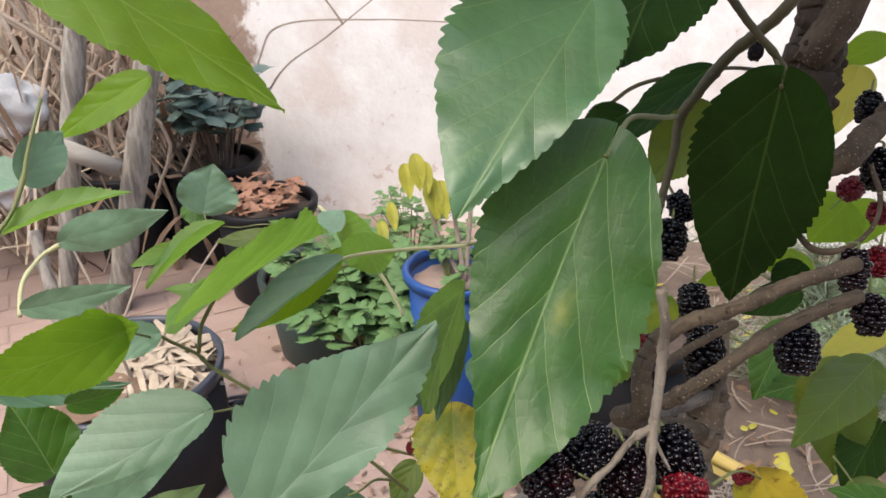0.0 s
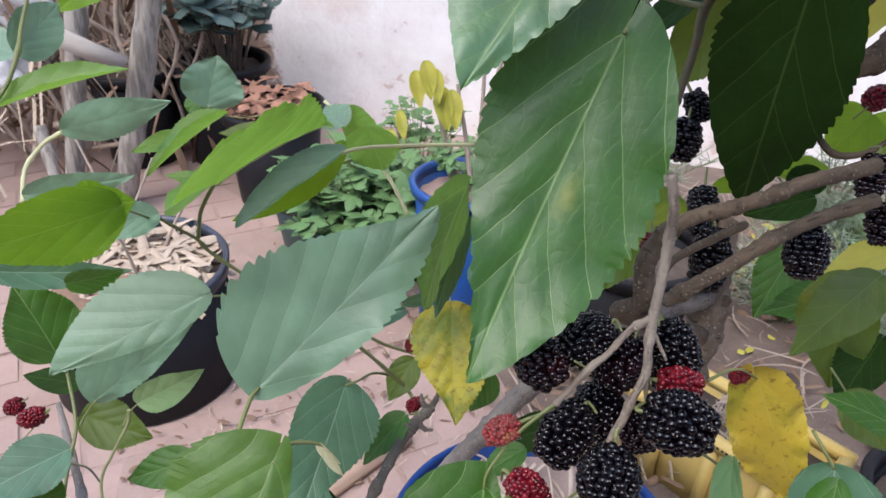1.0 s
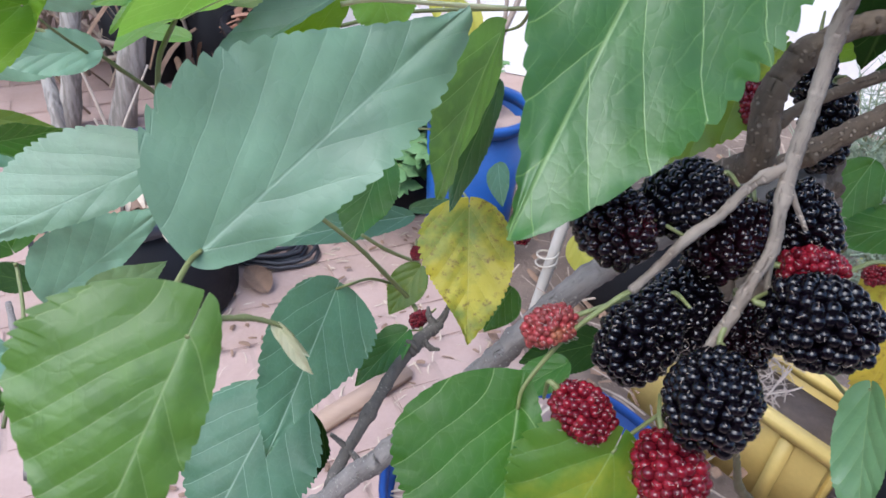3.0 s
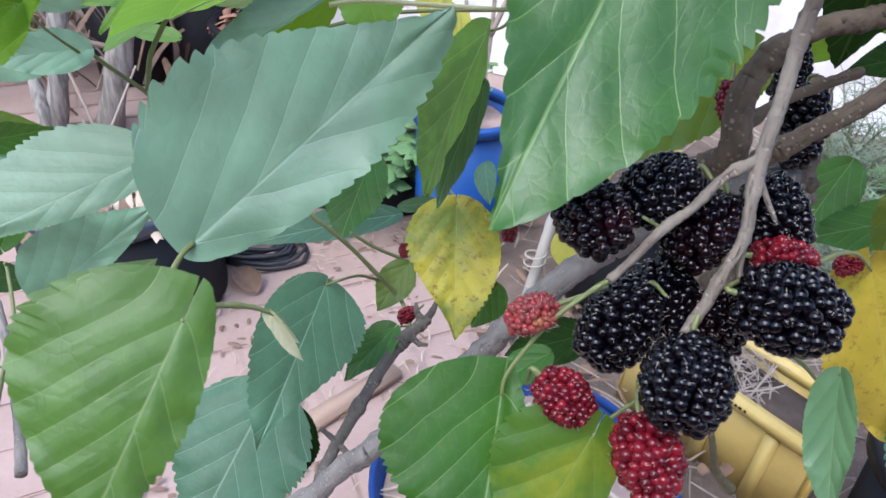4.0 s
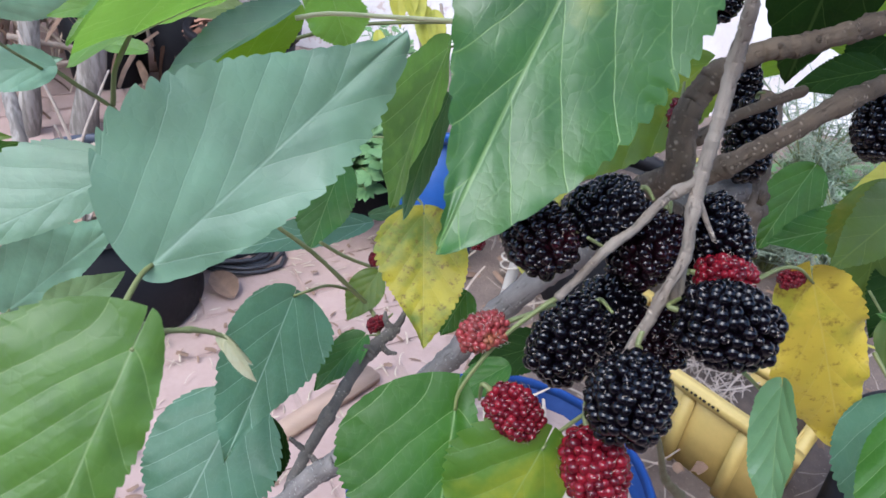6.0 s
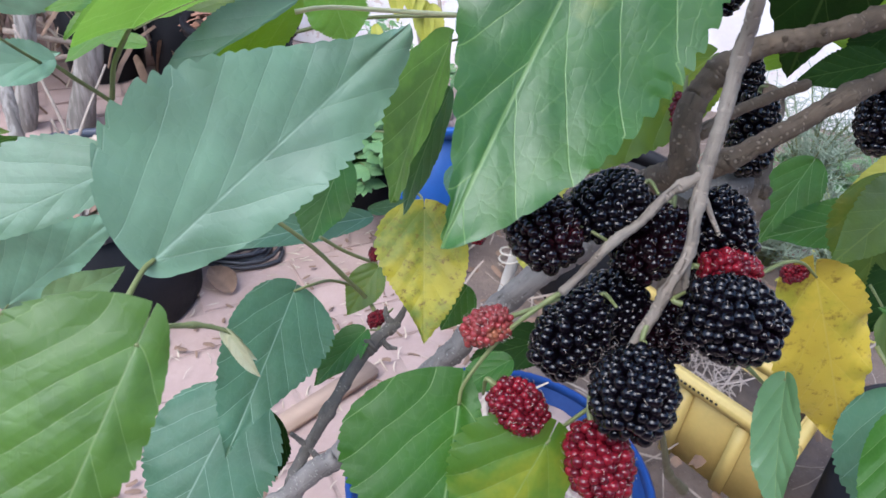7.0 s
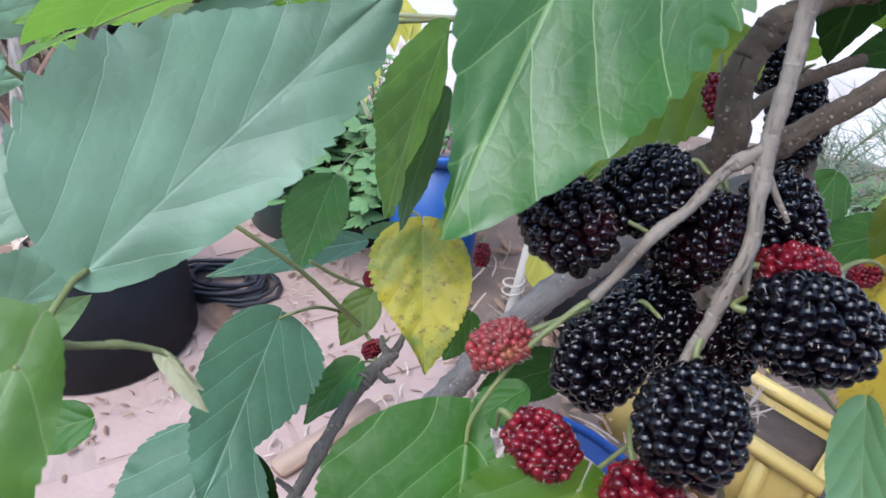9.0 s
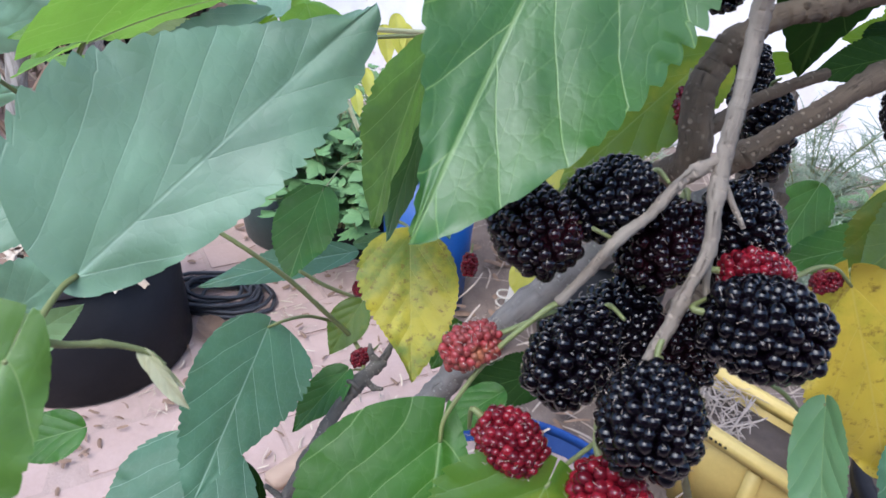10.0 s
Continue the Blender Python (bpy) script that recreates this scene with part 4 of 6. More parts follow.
# ---- right-hand side: crate, tub, cane, ferny weeds ----
def crate(corner, along, across, height):
    """An open plastic crate with a stepped rim and upright ribs. corner: foot of the near corner."""
    c, a, b = Vector(corner), Vector(along), Vector(across)
    ob = thing("plastic_crate", c, "yellow ribbed plastic crate filled with earth and dry grass", "crate")
    la, lb = a.length, b.length
    ea, eb, up = a.normalized(), b.normalized(), Vector((0, 0, 1))

    def slab(o, u, v, w, name, parent=ob):
        bm = bmesh.new()
        vs = [bm.verts.new(o + u * i + v * j + w * k) for i in (0, 1) for j in (0, 1) for k in (0, 1)]
        for f in ((0, 1, 3, 2), (4, 6, 7, 5), (0, 4, 5, 1), (2, 3, 7, 6), (0, 2, 6, 4), (1, 5, 7, 3)):
            bm.faces.new([vs[i] for i in f])
        bmesh.ops.recalc_face_normals(bm, faces=bm.faces[:])
        bmesh.ops.bevel(bm, geom=bm.edges[:], offset=0.0008 if name == "marking" else 0.0025, segments=2, affect="EDGES")
        return part(name, bm, YELLOW_PLASTIC, parent)

    t = 0.006
    taper = 0.016
    inner = c + ea * taper + eb * taper
    for o, u, v in ((inner, ea * (la - 2 * taper), eb * t), (inner + eb * (lb - 2 * taper), ea * (la - 2 * taper), eb * t), (inner, eb * (lb - 2 * taper), ea * t), (inner + ea * (la - 2 * taper), eb * (lb - 2 * taper), ea * t)):
        slab(o, u, v, up * height, "side")
    slab(inner, ea * (la - 2 * taper), eb * (lb - 2 * taper), up * t, "base")
    top = up * (height - 0.02)
    r = 0.018
    for o, u, v in ((c, ea * la, eb * r), (c + eb * (lb - r), ea * la, eb * r), (c + eb * r, eb * (lb - 2 * r), ea * r), (c + eb * r + ea * (la - r), eb * (lb - 2 * r), ea * r)):
        slab(o + top, u, v, up * 0.022, "rim")
    for k in range(3):
        f = (k + 0.55) / 3.3
        slab(inner + ea * (la - 2 * taper) * f - eb * 0.010, ea * 0.022, eb * 0.012, up * (height - 0.03), "rib")
        slab(inner + eb * (lb - 2 * taper) * f - ea * 0.010, eb * 0.022, ea * 0.012, up * (height - 0.03), "rib")
    # worn dark lettering on the rim, no longer legible
    for k in range(9):
        slab(c + top + ea * (la * 0.36 + 0.0075 * k) - eb * 0.001 + up * 0.009, ea * (0.004 + 0.0015 * (k % 2)), eb * 0.003, up * 0.005, "marking").data.materials[0] = BLACK_PLASTIC
    slab(inner + ea * 0.008 + eb * 0.008, ea * (la - 2 * taper - 0.016), eb * (lb - 2 * taper - 0.016), up * (height * 0.86), "earth").data.materials[0] = MULCH
    return ob


crate((0.55, 0.655, 0.0), (-0.24, 0.25, 0), (0.10, 0.11, 0), 0.185)
TUB = (0.135, 0.59, 0.0)
pot("blue_tub", TUB, 0.165, 0.196, 0.18, BLUE_DARK, BLUE_DARK, "wide worn blue plastic tub with dry straw", rim_h=0.012, rim_w=0.003, fill=0.78, fill_material=SOIL)
stuff("straw", strips(150, TUB, 0.16, 0.138, 0.165, 0.08, 0.0022, rng, 0.4), STRAW, "pale dry straw in the blue tub", "litter", at=TUB)
pot("plant_pot", (0.71, 0.615, 0), 0.10, 0.12, 0.25, BLACK_PLASTIC, BLACK_PLASTIC, "ribbed black plastic pot beside the crate", fill=0.8)

pot("plant_pot", (0.37, 1.20, 0), 0.105, 0.135, 0.29, BLACK_PLASTIC, BLACK_PLASTIC, "black plastic pot with earth on the bed", fill=0.85)
cane = post((0.17, 1.12, 0), (0.235, 1.16, 0.42), 0.011, "grey cane tied to the plant with twine", BAMBOO, "garden_cane", 9)
part("twine", merged([tube(smooth_line([(0.18 + 0.02 * math.cos(a), 1.127 + 0.02 * math.sin(a), 0.12 + 0.002 * k) for k, a in enumerate(np.linspace(0, 12.5, 20))], 2), [0.002] * 39, 5)]), TWINE, cane)

coil = []
for k in range(140):
    a = k * 0.42
    r = 0.065 + 0.018 * math.sin(k * 0.13) + rng.uniform(-0.004, 0.004)
    coil.append(np.array((-0.40 + r * 1.25 * math.cos(a) + 0.02 * math.sin(k * 0.05), 1.25 + r * 0.8 * math.sin(a), 0.006 + 0.0002 * k + 0.003 * math.sin(a * 3))))
hose = thing("hose", (-0.40, 1.25, 0), "coil of thin black hose lying on the paving", "hose")
part("coil", merged([tube(coil, [0.0045] * len(coil), 7)]), RUBBER, hose)
fallen = thing("fallen_leaf", (-0.385, 1.14, 0.008), "curled brown dead leaf on the paving", "leaf")
leaf((-0.36, 1.11, 0.01), (-0.42, 1.18, 0.012), 0.05, (0, -0.2, 1), DEAD_LEAF, cup=0.5, fine=0, owner=fallen)

for k, (x, y, h, n) in enumerate(((0.78, 1.32, 0.26, 28), (0.85, 1.15, 0.3, 24), (0.95, 1.6, 0.40, 28), (1.25, 1.7, 0.42, 26), (0.5, 1.75, 0.3, 22))):
    ob = thing("feathery_weed", (x, y, 0), "feathery grey-green weed growing by the wall", "plant", "feathery weeds")
    r = random.Random(50 + k)
    for _ in range(6):
        # each main stalk carries its share of the thin needles
        stalks, needles = [], []
        for _ in range(n // 6):
            a = r.uniform(0, 6.283)
            tip_ = (x + math.cos(a) * 0.25 * r.random(), y + math.sin(a) * 0.25 * r.random(), h * r.uniform(0.4, 1))
            ln = smooth_line([(x, y, 0), (x + (tip_[0] - x) * 0.3, y + (tip_[1] - y) * 0.3, tip_[2] * 0.6), tip_], 8)
            stalks.append(tube(ln, [0.0018] * len(ln), 4))
            for q in ln[5:]:
                for _ in range(4):
                    d = np.array((r.uniform(-1, 1), r.uniform(-1, 1), r.uniform(0, 1))) * 0.05
                    needles.append(tube([q, q + d * 0.6, q + d], [0.0012, 0.001, 0.0005], 3))
        frond = part("stalk", merged(stalks), STEM, ob)
        part("needles", merged(needles), FERN, frond)
stuff("dry_grass", strips(420, (0.75, 1.25), 0.65, 0.0, 0.10, 0.14, 0.0018, rng, 0.6), DRY_STICK, "bleached dry grass and scraps on the earth", "litter", at=(0.75, 1.25, 0))
stuff("dead_leaves", strips(520, (0.62, 1.25), 0.6, 0.01, 0.05, 0.04, 0.0065, rng, 0.4), DEAD_LEAF, "brown and yellow dead leaves on the earth", "litter", at=(0.6, 1.2, 0))
stuff("dead_leaves", strips(420, (-0.12, 1.15), 0.6, 0.0, 0.012, 0.02, 0.0032, rng, 0.2), DEAD_LEAF, "scattered brown leaf scraps on the paving", "litter", at=(-0.15, 1.35, 0))
stuff("straw_bits", strips(420, (-0.05, 1.0), 0.42, 0.0, 0.010, 0.028, 0.0013, rng, 0.2), STRAW, "scattered bits of straw on the paving", "litter", at=(0, 1.05, 0))

stuff("dry_grass", strips(130, (0.48, 0.835), 0.055, 0.155, 0.185, 0.06, 0.0010, rng, 0.5), DRY_STICK, "dry grass and twigs lying in the yellow crate", "litter", at=(0.49, 0.83, 0.1))
stuff("yellow_litter", strips(110, (0.80, 1.40), 0.45, 0.02, 0.05, 0.035, 0.007, rng, 0.4), HERB_YELLOW, "fallen yellow leaves on the earth bed", "litter", at=(0.6, 1.15, 0))
bed = bmesh.new()
rings_ = [[bed.verts.new((0.85 + math.cos(w) * r * 0.85 * k, 1.40 + math.sin(w) * r * 0.85 * k, 0.004 + 0.022 * (1 - k ** 4) + 0.012 * (1 - k ** 4) * noise.noise(Vector((math.cos(w) * k * 5, math.sin(w) * k * 5, 1)))))
           for w in np.linspace(0, 6.2832, 72, endpoint=False) for r in (1 + 0.22 * noise.noise(Vector((math.cos(w) * 1.6, math.sin(w) * 1.6, 4))) + 0.05 * noise.noise(Vector((math.cos(w) * 7, math.sin(w) * 7, 4))),)]
          for k in np.linspace(0.02, 1, 30)]
for p, q in zip(rings_, rings_[1:]):
    for k in range(72):
        bed.faces.new((p[k], q[k], q[(k + 1) % 72], p[(k + 1) % 72]))
bed.faces.new(rings_[0])
tagged(part("ground_bed", bed, BED, None, at=(0, 0, 0)), "dark dry earth bed strewn with litter", "ground", kind="structure")


def rubbish(at, size, material, label, seed):
    """A crumpled bag or rag."""
    bm = bmesh.new()
    bmesh.ops.create_icosphere(bm, subdivisions=4, radius=1.0)
    for v in bm.verts:
        d = 1 + 0.45 * noise.noise(v.co * 1.7 + Vector((seed, 0, 0))) + 0.18 * abs(noise.noise(v.co * 5 + Vector((0, seed, 0))))
        v.co = Vector(at) + Vector((v.co.x * size[0], v.co.y * size[1], v.co.z * size[2])) * d
    return tagged(part("crumpled_bag", bm, material, None, at=at), label, "rubbish")


for p, size, m, label in (((-1.22, 1.98, 0.52), (0.10, 0.06, 0.08), PALE_CLOTH, "crumpled white plastic bag on the stick heap"), ((-1.42, 2.0, 0.46), (0.07, 0.05, 0.06), TEAL_RAG, "crumpled teal plastic on the stick heap"),
                          ((-1.28, 1.95, 0.30), (0.09, 0.06, 0.07), PALE_CLOTH, "crumpled pale plastic in the stick heap")):
    rubbish(p, size, m, label, p[0] * 7)


# ---- the mulberry tree ----
# branches and twigs
stem("trunk", [(0.133, 0.264, 0.866), (0.128, 0.247, 0.843), (0.125, 0.237, 0.818), (0.115, 0.229, 0.800), (0.104, 0.226, 0.796)], [0.0066, 0.0080, 0.0096, 0.0078, 0.0045], BARK_TRUNK, knots=6)
stem("trunk", [(0.124, 0.236, 0.842), (0.092, 0.226, 0.834), (0.066, 0.221, 0.818), (0.045, 0.219, 0.797), (0.024, 0.218, 0.765), (0.001, 0.214, 0.732), (-0.023, 0.209, 0.702), (-0.044, 0.205, 0.679), (-0.075, 0.196, 0.620), (-0.088, 0.180, 0.420), (-0.090, 0.165, 0.200), (-0.090, 0.160, -0.010)], [0.0056, 0.0051, 0.0049, 0.0050, 0.0049, 0.0049, 0.0051, 0.0048, 0.0055, 0.0080, 0.0100, 0.0130], BARK_GREY, knots=8)
stem("branch", [(0.121, 0.229, 0.823), (0.073, 0.193, 0.860), (0.074, 0.176, 0.878), (0.073, 0.179, 0.893), (0.078, 0.182, 0.903), (0.088, 0.183, 0.911), (0.098, 0.185, 0.913), (0.111, 0.187, 0.917), (0.129, 0.194, 0.921), (0.158, 0.206, 0.923)], [0.0045, 0.0038, 0.0040, 0.0037, 0.0031, 0.0027, 0.0025, 0.0026, 0.0028, 0.0031], BARK, knots=6)
stem("branch", [(0.087, 0.189, 0.870), (0.094, 0.188, 0.877), (0.107, 0.190, 0.886), (0.122, 0.196, 0.894), (0.141, 0.204, 0.900), (0.168, 0.214, 0.905)], [0.0029, 0.0030, 0.0029, 0.0028, 0.0028, 0.0027], BARK, knots=4)
stem("branch", [(0.087, 0.203, 0.875), (0.095, 0.207, 0.880), (0.109, 0.214, 0.884), (0.125, 0.224, 0.886)], [0.0019, 0.0017, 0.0018, 0.0017], BARK, knots=3)
stem("twig", [(0.066, 0.151, 0.942), (0.069, 0.151, 0.931), (0.071, 0.155, 0.918), (0.071, 0.153, 0.904), (0.070, 0.150, 0.891), (0.069, 0.145, 0.882), (0.069, 0.142, 0.874), (0.065, 0.137, 0.868), (0.062, 0.134, 0.860), (0.058, 0.131, 0.853)], [0.0015, 0.0016, 0.0017, 0.0017, 0.0018, 0.0014, 0.0016, 0.0012, 0.0015, 0.0009], TWIG, knots=5)
stem("twig", [(0.070, 0.150, 0.891), (0.063, 0.149, 0.886), (0.056, 0.144, 0.880), (0.050, 0.141, 0.876), (0.045, 0.140, 0.868), (0.040, 0.138, 0.862)], [0.0014, 0.0012, 0.0011, 0.0014, 0.0009, 0.0012], TWIG, knots=4)
stem("twig", [(0.069, 0.142, 0.874), (0.070, 0.141, 0.867), (0.071, 0.139, 0.862)], [0.0011, 0.0008, 0.0007], TWIG)
stem("twig", [(0.069, 0.149, 0.890), (0.072, 0.147, 0.884), (0.075, 0.143, 0.879)], [0.0006, 0.0007, 0.0005], TWIG)
stem("twig", [(0.062, 0.134, 0.860), (0.060, 0.131, 0.857), (0.059, 0.126, 0.854)], [0.0008, 0.0007, 0.0005], STEM)
stem("branch", [(-0.004, 0.299, 0.701), (-0.014, 0.287, 0.699), (-0.020, 0.278, 0.696), (-0.029, 0.259, 0.690), (-0.039, 0.236, 0.681), (-0.045, 0.226, 0.672), (-0.052, 0.209, 0.655), (-0.063, 0.187, 0.620)], [0.0029, 0.0035, 0.0033, 0.0029, 0.0028, 0.0030, 0.0030, 0.0030], BARK_DARK, knots=9)
stem("twig", [(-0.036, 0.222, 0.668), (-0.037, 0.227, 0.674), (-0.045, 0.231, 0.680), (-0.050, 0.231, 0.686)], [0.0014, 0.0015, 0.0015, 0.0011], BARK_DARK, knots=2)
stem("twig", [(-0.005, 0.298, 0.701), (-0.002, 0.301, 0.705), (0.000, 0.306, 0.708)], [0.0023, 0.0020, 0.0011], BARK_DARK, knots=2)
stem("twig", [(-0.006, 0.297, 0.700), (-0.010, 0.298, 0.706), (-0.011, 0.301, 0.710)], [0.0020, 0.0017, 0.0009], BARK_DARK, knots=2)
stem("twig", [(-0.012, 0.287, 0.700), (-0.008, 0.285, 0.696), (-0.003, 0.284, 0.696)], [0.0018, 0.0015, 0.0009], BARK_DARK, knots=1)
stem("shoot", [(-0.013, 0.293, 0.699), (-0.020, 0.317, 0.697), (-0.034, 0.312, 0.719), (-0.050, 0.301, 0.747), (-0.069, 0.295, 0.768), (-0.091, 0.296, 0.783), (-0.113, 0.297, 0.799), (-0.130, 0.297, 0.813), (-0.135, 0.294, 0.823), (-0.143, 0.283, 0.838), (-0.149, 0.275, 0.849), (-0.158, 0.268, 0.856), (-0.177, 0.262, 0.865)], [0.0012, 0.0013, 0.0012, 0.0012, 0.0011, 0.0011, 0.0010, 0.0010, 0.0010, 0.0009, 0.0009, 0.0009, 0.0007], STEM, knots=6)
stem("shoot", [(-0.021, 0.364, 0.690), (-0.039, 0.354, 0.705), (-0.053, 0.345, 0.721)], [0.0012, 0.0012, 0.0011], STEM)
stem("shoot", [(0.016, 0.399, 0.839), (-0.020, 0.390, 0.841), (-0.051, 0.372, 0.846), (-0.067, 0.367, 0.844)], [0.0013, 0.0013, 0.0012, 0.0014], STEM_PALE)
stem("shoot", [(0.039, 0.408, 0.838), (-0.037, 0.412, 0.828), (-0.073, 0.397, 0.822)], [0.0013, 0.0011, 0.0011], STEM)
stem("shoot", [(-0.100, 0.504, 0.824), (-0.076, 0.476, 0.815), (-0.056, 0.448, 0.805), (-0.041, 0.436, 0.789), (-0.029, 0.423, 0.771)], [0.0016, 0.0015, 0.0017, 0.0014, 0.0014], STEM_PALE, knots=2)
stem("shoot", [(0.146, 0.254, 1.032), (0.131, 0.250, 1.010), (0.119, 0.265, 0.990), (0.109, 0.272, 0.970), (0.106, 0.277, 0.959), (0.105, 0.275, 0.945), (0.101, 0.271, 0.925), (0.098, 0.266, 0.912)], [0.0027, 0.0025, 0.0025, 0.0022, 0.0025, 0.0019, 0.0020, 0.0020], STEM_DARK, knots=2)
stem("shoot", [(0.096, 0.228, 1.024), (0.110, 0.226, 1.008), (0.123, 0.228, 0.996), (0.129, 0.226, 0.987)], [0.0016, 0.0015, 0.0013, 0.0011], STEM_DARK, knots=2)
stem("shoot", [(0.120, 0.232, 1.001), (0.122, 0.227, 0.995), (0.123, 0.221, 0.987)], [0.0009, 0.0009, 0.0008], STEM_DARK)
stem("trunk", [(0.184, 0.325, 1.044), (0.180, 0.312, 1.011), (0.175, 0.307, 0.989), (0.172, 0.301, 0.967), (0.165, 0.286, 0.933), (0.147, 0.270, 0.896)], [0.0142, 0.0136, 0.0112, 0.0100, 0.0094, 0.0092], BARK_SHADED, knots=7)
stem("shoot", [(0.098, 0.393, 0.934), (0.119, 0.402, 0.946), (0.150, 0.406, 0.952), (0.178, 0.408, 0.955), (0.209, 0.405, 0.952)], [0.0012, 0.0014, 0.0012, 0.0012, 0.0014], STEM_DARK)
stem("branch", [(0.222, 0.304, 0.958), (0.200, 0.289, 0.951), (0.183, 0.273, 0.943), (0.167, 0.270, 0.939), (0.156, 0.265, 0.932)], [0.0049, 0.0058, 0.0064, 0.0051, 0.0043], BARK, knots=4)
stem("shoot", [(0.155, 0.255, 0.918), (0.164, 0.248, 0.909), (0.174, 0.241, 0.913), (0.186, 0.246, 0.921), (0.191, 0.254, 0.931), (0.189, 0.264, 0.943)], [0.0014, 0.0016, 0.0012, 0.0010, 0.0010, 0.0010], BARK, knots=2)
stem("shoot", [(-0.249, 0.270, 0.615), (-0.251, 0.294, 0.634), (-0.252, 0.317, 0.651), (-0.269, 0.349, 0.665), (-0.271, 0.352, 0.670)], [0.0012, 0.0013, 0.0013, 0.0011, 0.0013], STEM)
stem("branch", [(-0.212, 0.234, 0.624), (-0.236, 0.278, 0.627), (-0.264, 0.320, 0.626), (-0.283, 0.350, 0.638)], [0.0032, 0.0030, 0.0026, 0.0020], BARK_GREY, knots=3)
stem("shoot", [(-0.200, 0.242, 0.635), (-0.216, 0.272, 0.647), (-0.213, 0.290, 0.657), (-0.209, 0.306, 0.665), (-0.208, 0.312, 0.674)], [0.0010, 0.0010, 0.0009, 0.0011, 0.0018], STEM)
stem("shoot", [(-0.216, 0.272, 0.647), (-0.234, 0.289, 0.641), (-0.259, 0.302, 0.630)], [0.0007, 0.0007, 0.0007], STEM_DARK)
stem("shoot", [(-0.383, 0.527, 0.707), (-0.393, 0.560, 0.724), (-0.388, 0.590, 0.736), (-0.370, 0.597, 0.746)], [0.0020, 0.0021, 0.0019, 0.0030], STEM_PALE, knots=1)
stem("shoot", [(-0.233, 0.300, 0.889), (-0.225, 0.309, 0.901), (-0.223, 0.322, 0.913), (-0.225, 0.337, 0.925), (-0.226, 0.364, 0.947)], [0.0011, 0.0011, 0.0014, 0.0010, 0.0011], STEM, knots=1)
stem("shoot", [(0.088, 0.134, 0.794), (0.080, 0.131, 0.805), (0.075, 0.130, 0.818), (0.071, 0.131, 0.828)], [0.0018, 0.0012, 0.0009, 0.0008], STEM_DARK, knots=1)
stem("shoot", [(-0.061, 0.117, 0.859), (-0.054, 0.111, 0.868), (-0.047, 0.104, 0.875), (-0.042, 0.095, 0.881), (-0.042, 0.091, 0.882)], [0.0012, 0.0013, 0.0012, 0.0010, 0.0006], STEM)
stem("shoot", [(-0.047, 0.104, 0.874), (-0.044, 0.108, 0.870), (-0.039, 0.111, 0.868), (-0.034, 0.113, 0.865), (-0.031, 0.112, 0.863)], [0.0008, 0.0006, 0.0006, 0.0005, 0.0005], STEM, knots=1)
# broad leaves near the camera
leaf((0.0529, 0.1833, 0.9735), (0.0092, 0.1250, 0.8820), 0.0607, (0.04, -0.85, 0.52), LEAF_SPOT, cup=0.06, bow=-0.12, wave=0.02, lobe=0.1, petiole=[(0.059, 0.194, 0.978), (0.069, 0.215, 0.978), (0.090, 0.250, 0.968), (0.103, 0.273, 0.962)], label="large dark glossy leaf with a yellow fleck", sides=(1.03, 0.97), wide=(0.42, 0.27))
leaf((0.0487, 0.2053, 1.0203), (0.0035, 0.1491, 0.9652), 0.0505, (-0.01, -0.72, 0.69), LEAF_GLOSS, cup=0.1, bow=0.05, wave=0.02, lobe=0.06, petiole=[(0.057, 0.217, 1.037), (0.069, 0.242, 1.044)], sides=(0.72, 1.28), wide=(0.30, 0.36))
leaf((0.1231, 0.2218, 0.9877), (0.1428, 0.2730, 0.8690), 0.0530, (-0.45, -0.79, 0.42), LEAF_SHADED, cup=-0.05, bow=0.05, wave=0.01, lobe=0.06, sides=(0.93, 1.07), wide=(0.32, 0.36))
leaf((0.087, 0.236, 1.051), (0.062, 0.217, 0.994), 0.062, (-0.65, -0.58, 0.49), LEAF_SHADED, cup=0.1, bow=0.06, wave=0.02, lobe=0.06)
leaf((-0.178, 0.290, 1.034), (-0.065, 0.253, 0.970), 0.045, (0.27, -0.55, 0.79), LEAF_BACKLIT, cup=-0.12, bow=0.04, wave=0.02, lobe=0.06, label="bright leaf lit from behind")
leaf((-0.183, 0.407, 0.949), (-0.239, 0.394, 0.914), 0.024, (-0.07, -0.90, 0.43), LEAF_BACKLIT, cup=0.1, bow=0.06, wave=0.02, lobe=0.06)
leaf((-0.0623, 0.1477, 0.8546), (-0.0027, 0.1958, 0.9042), 0.0465, (0.30, -0.80, 0.52), LEAF_BLUE_SHEEN, cup=0.08, bow=0.05, wave=0.02, lobe=0.05, petiole=[(-0.064, 0.143, 0.854), (-0.065, 0.131, 0.852), (-0.065, 0.125, 0.852)], label="broad leaf, its blue-green paled with sky sheen", sides=(1.36, 0.64), wide=(0.28, 0.50), puff=0.005, teeth=20, tooth=1.25)
leaf((-0.1232, 0.2594, 0.8101), (-0.1934, 0.2268, 0.7813), 0.0363, (0.20, -0.78, 0.59), LEAF_BLUE_SHEEN, cup=-0.12, bow=0.05, wave=0.006, lobe=0.06, petiole=[(-0.116, 0.265, 0.807), (-0.102, 0.292, 0.792)], sides=(0.57, 1.43), wide=(0.30, 0.42), puff=0.005)
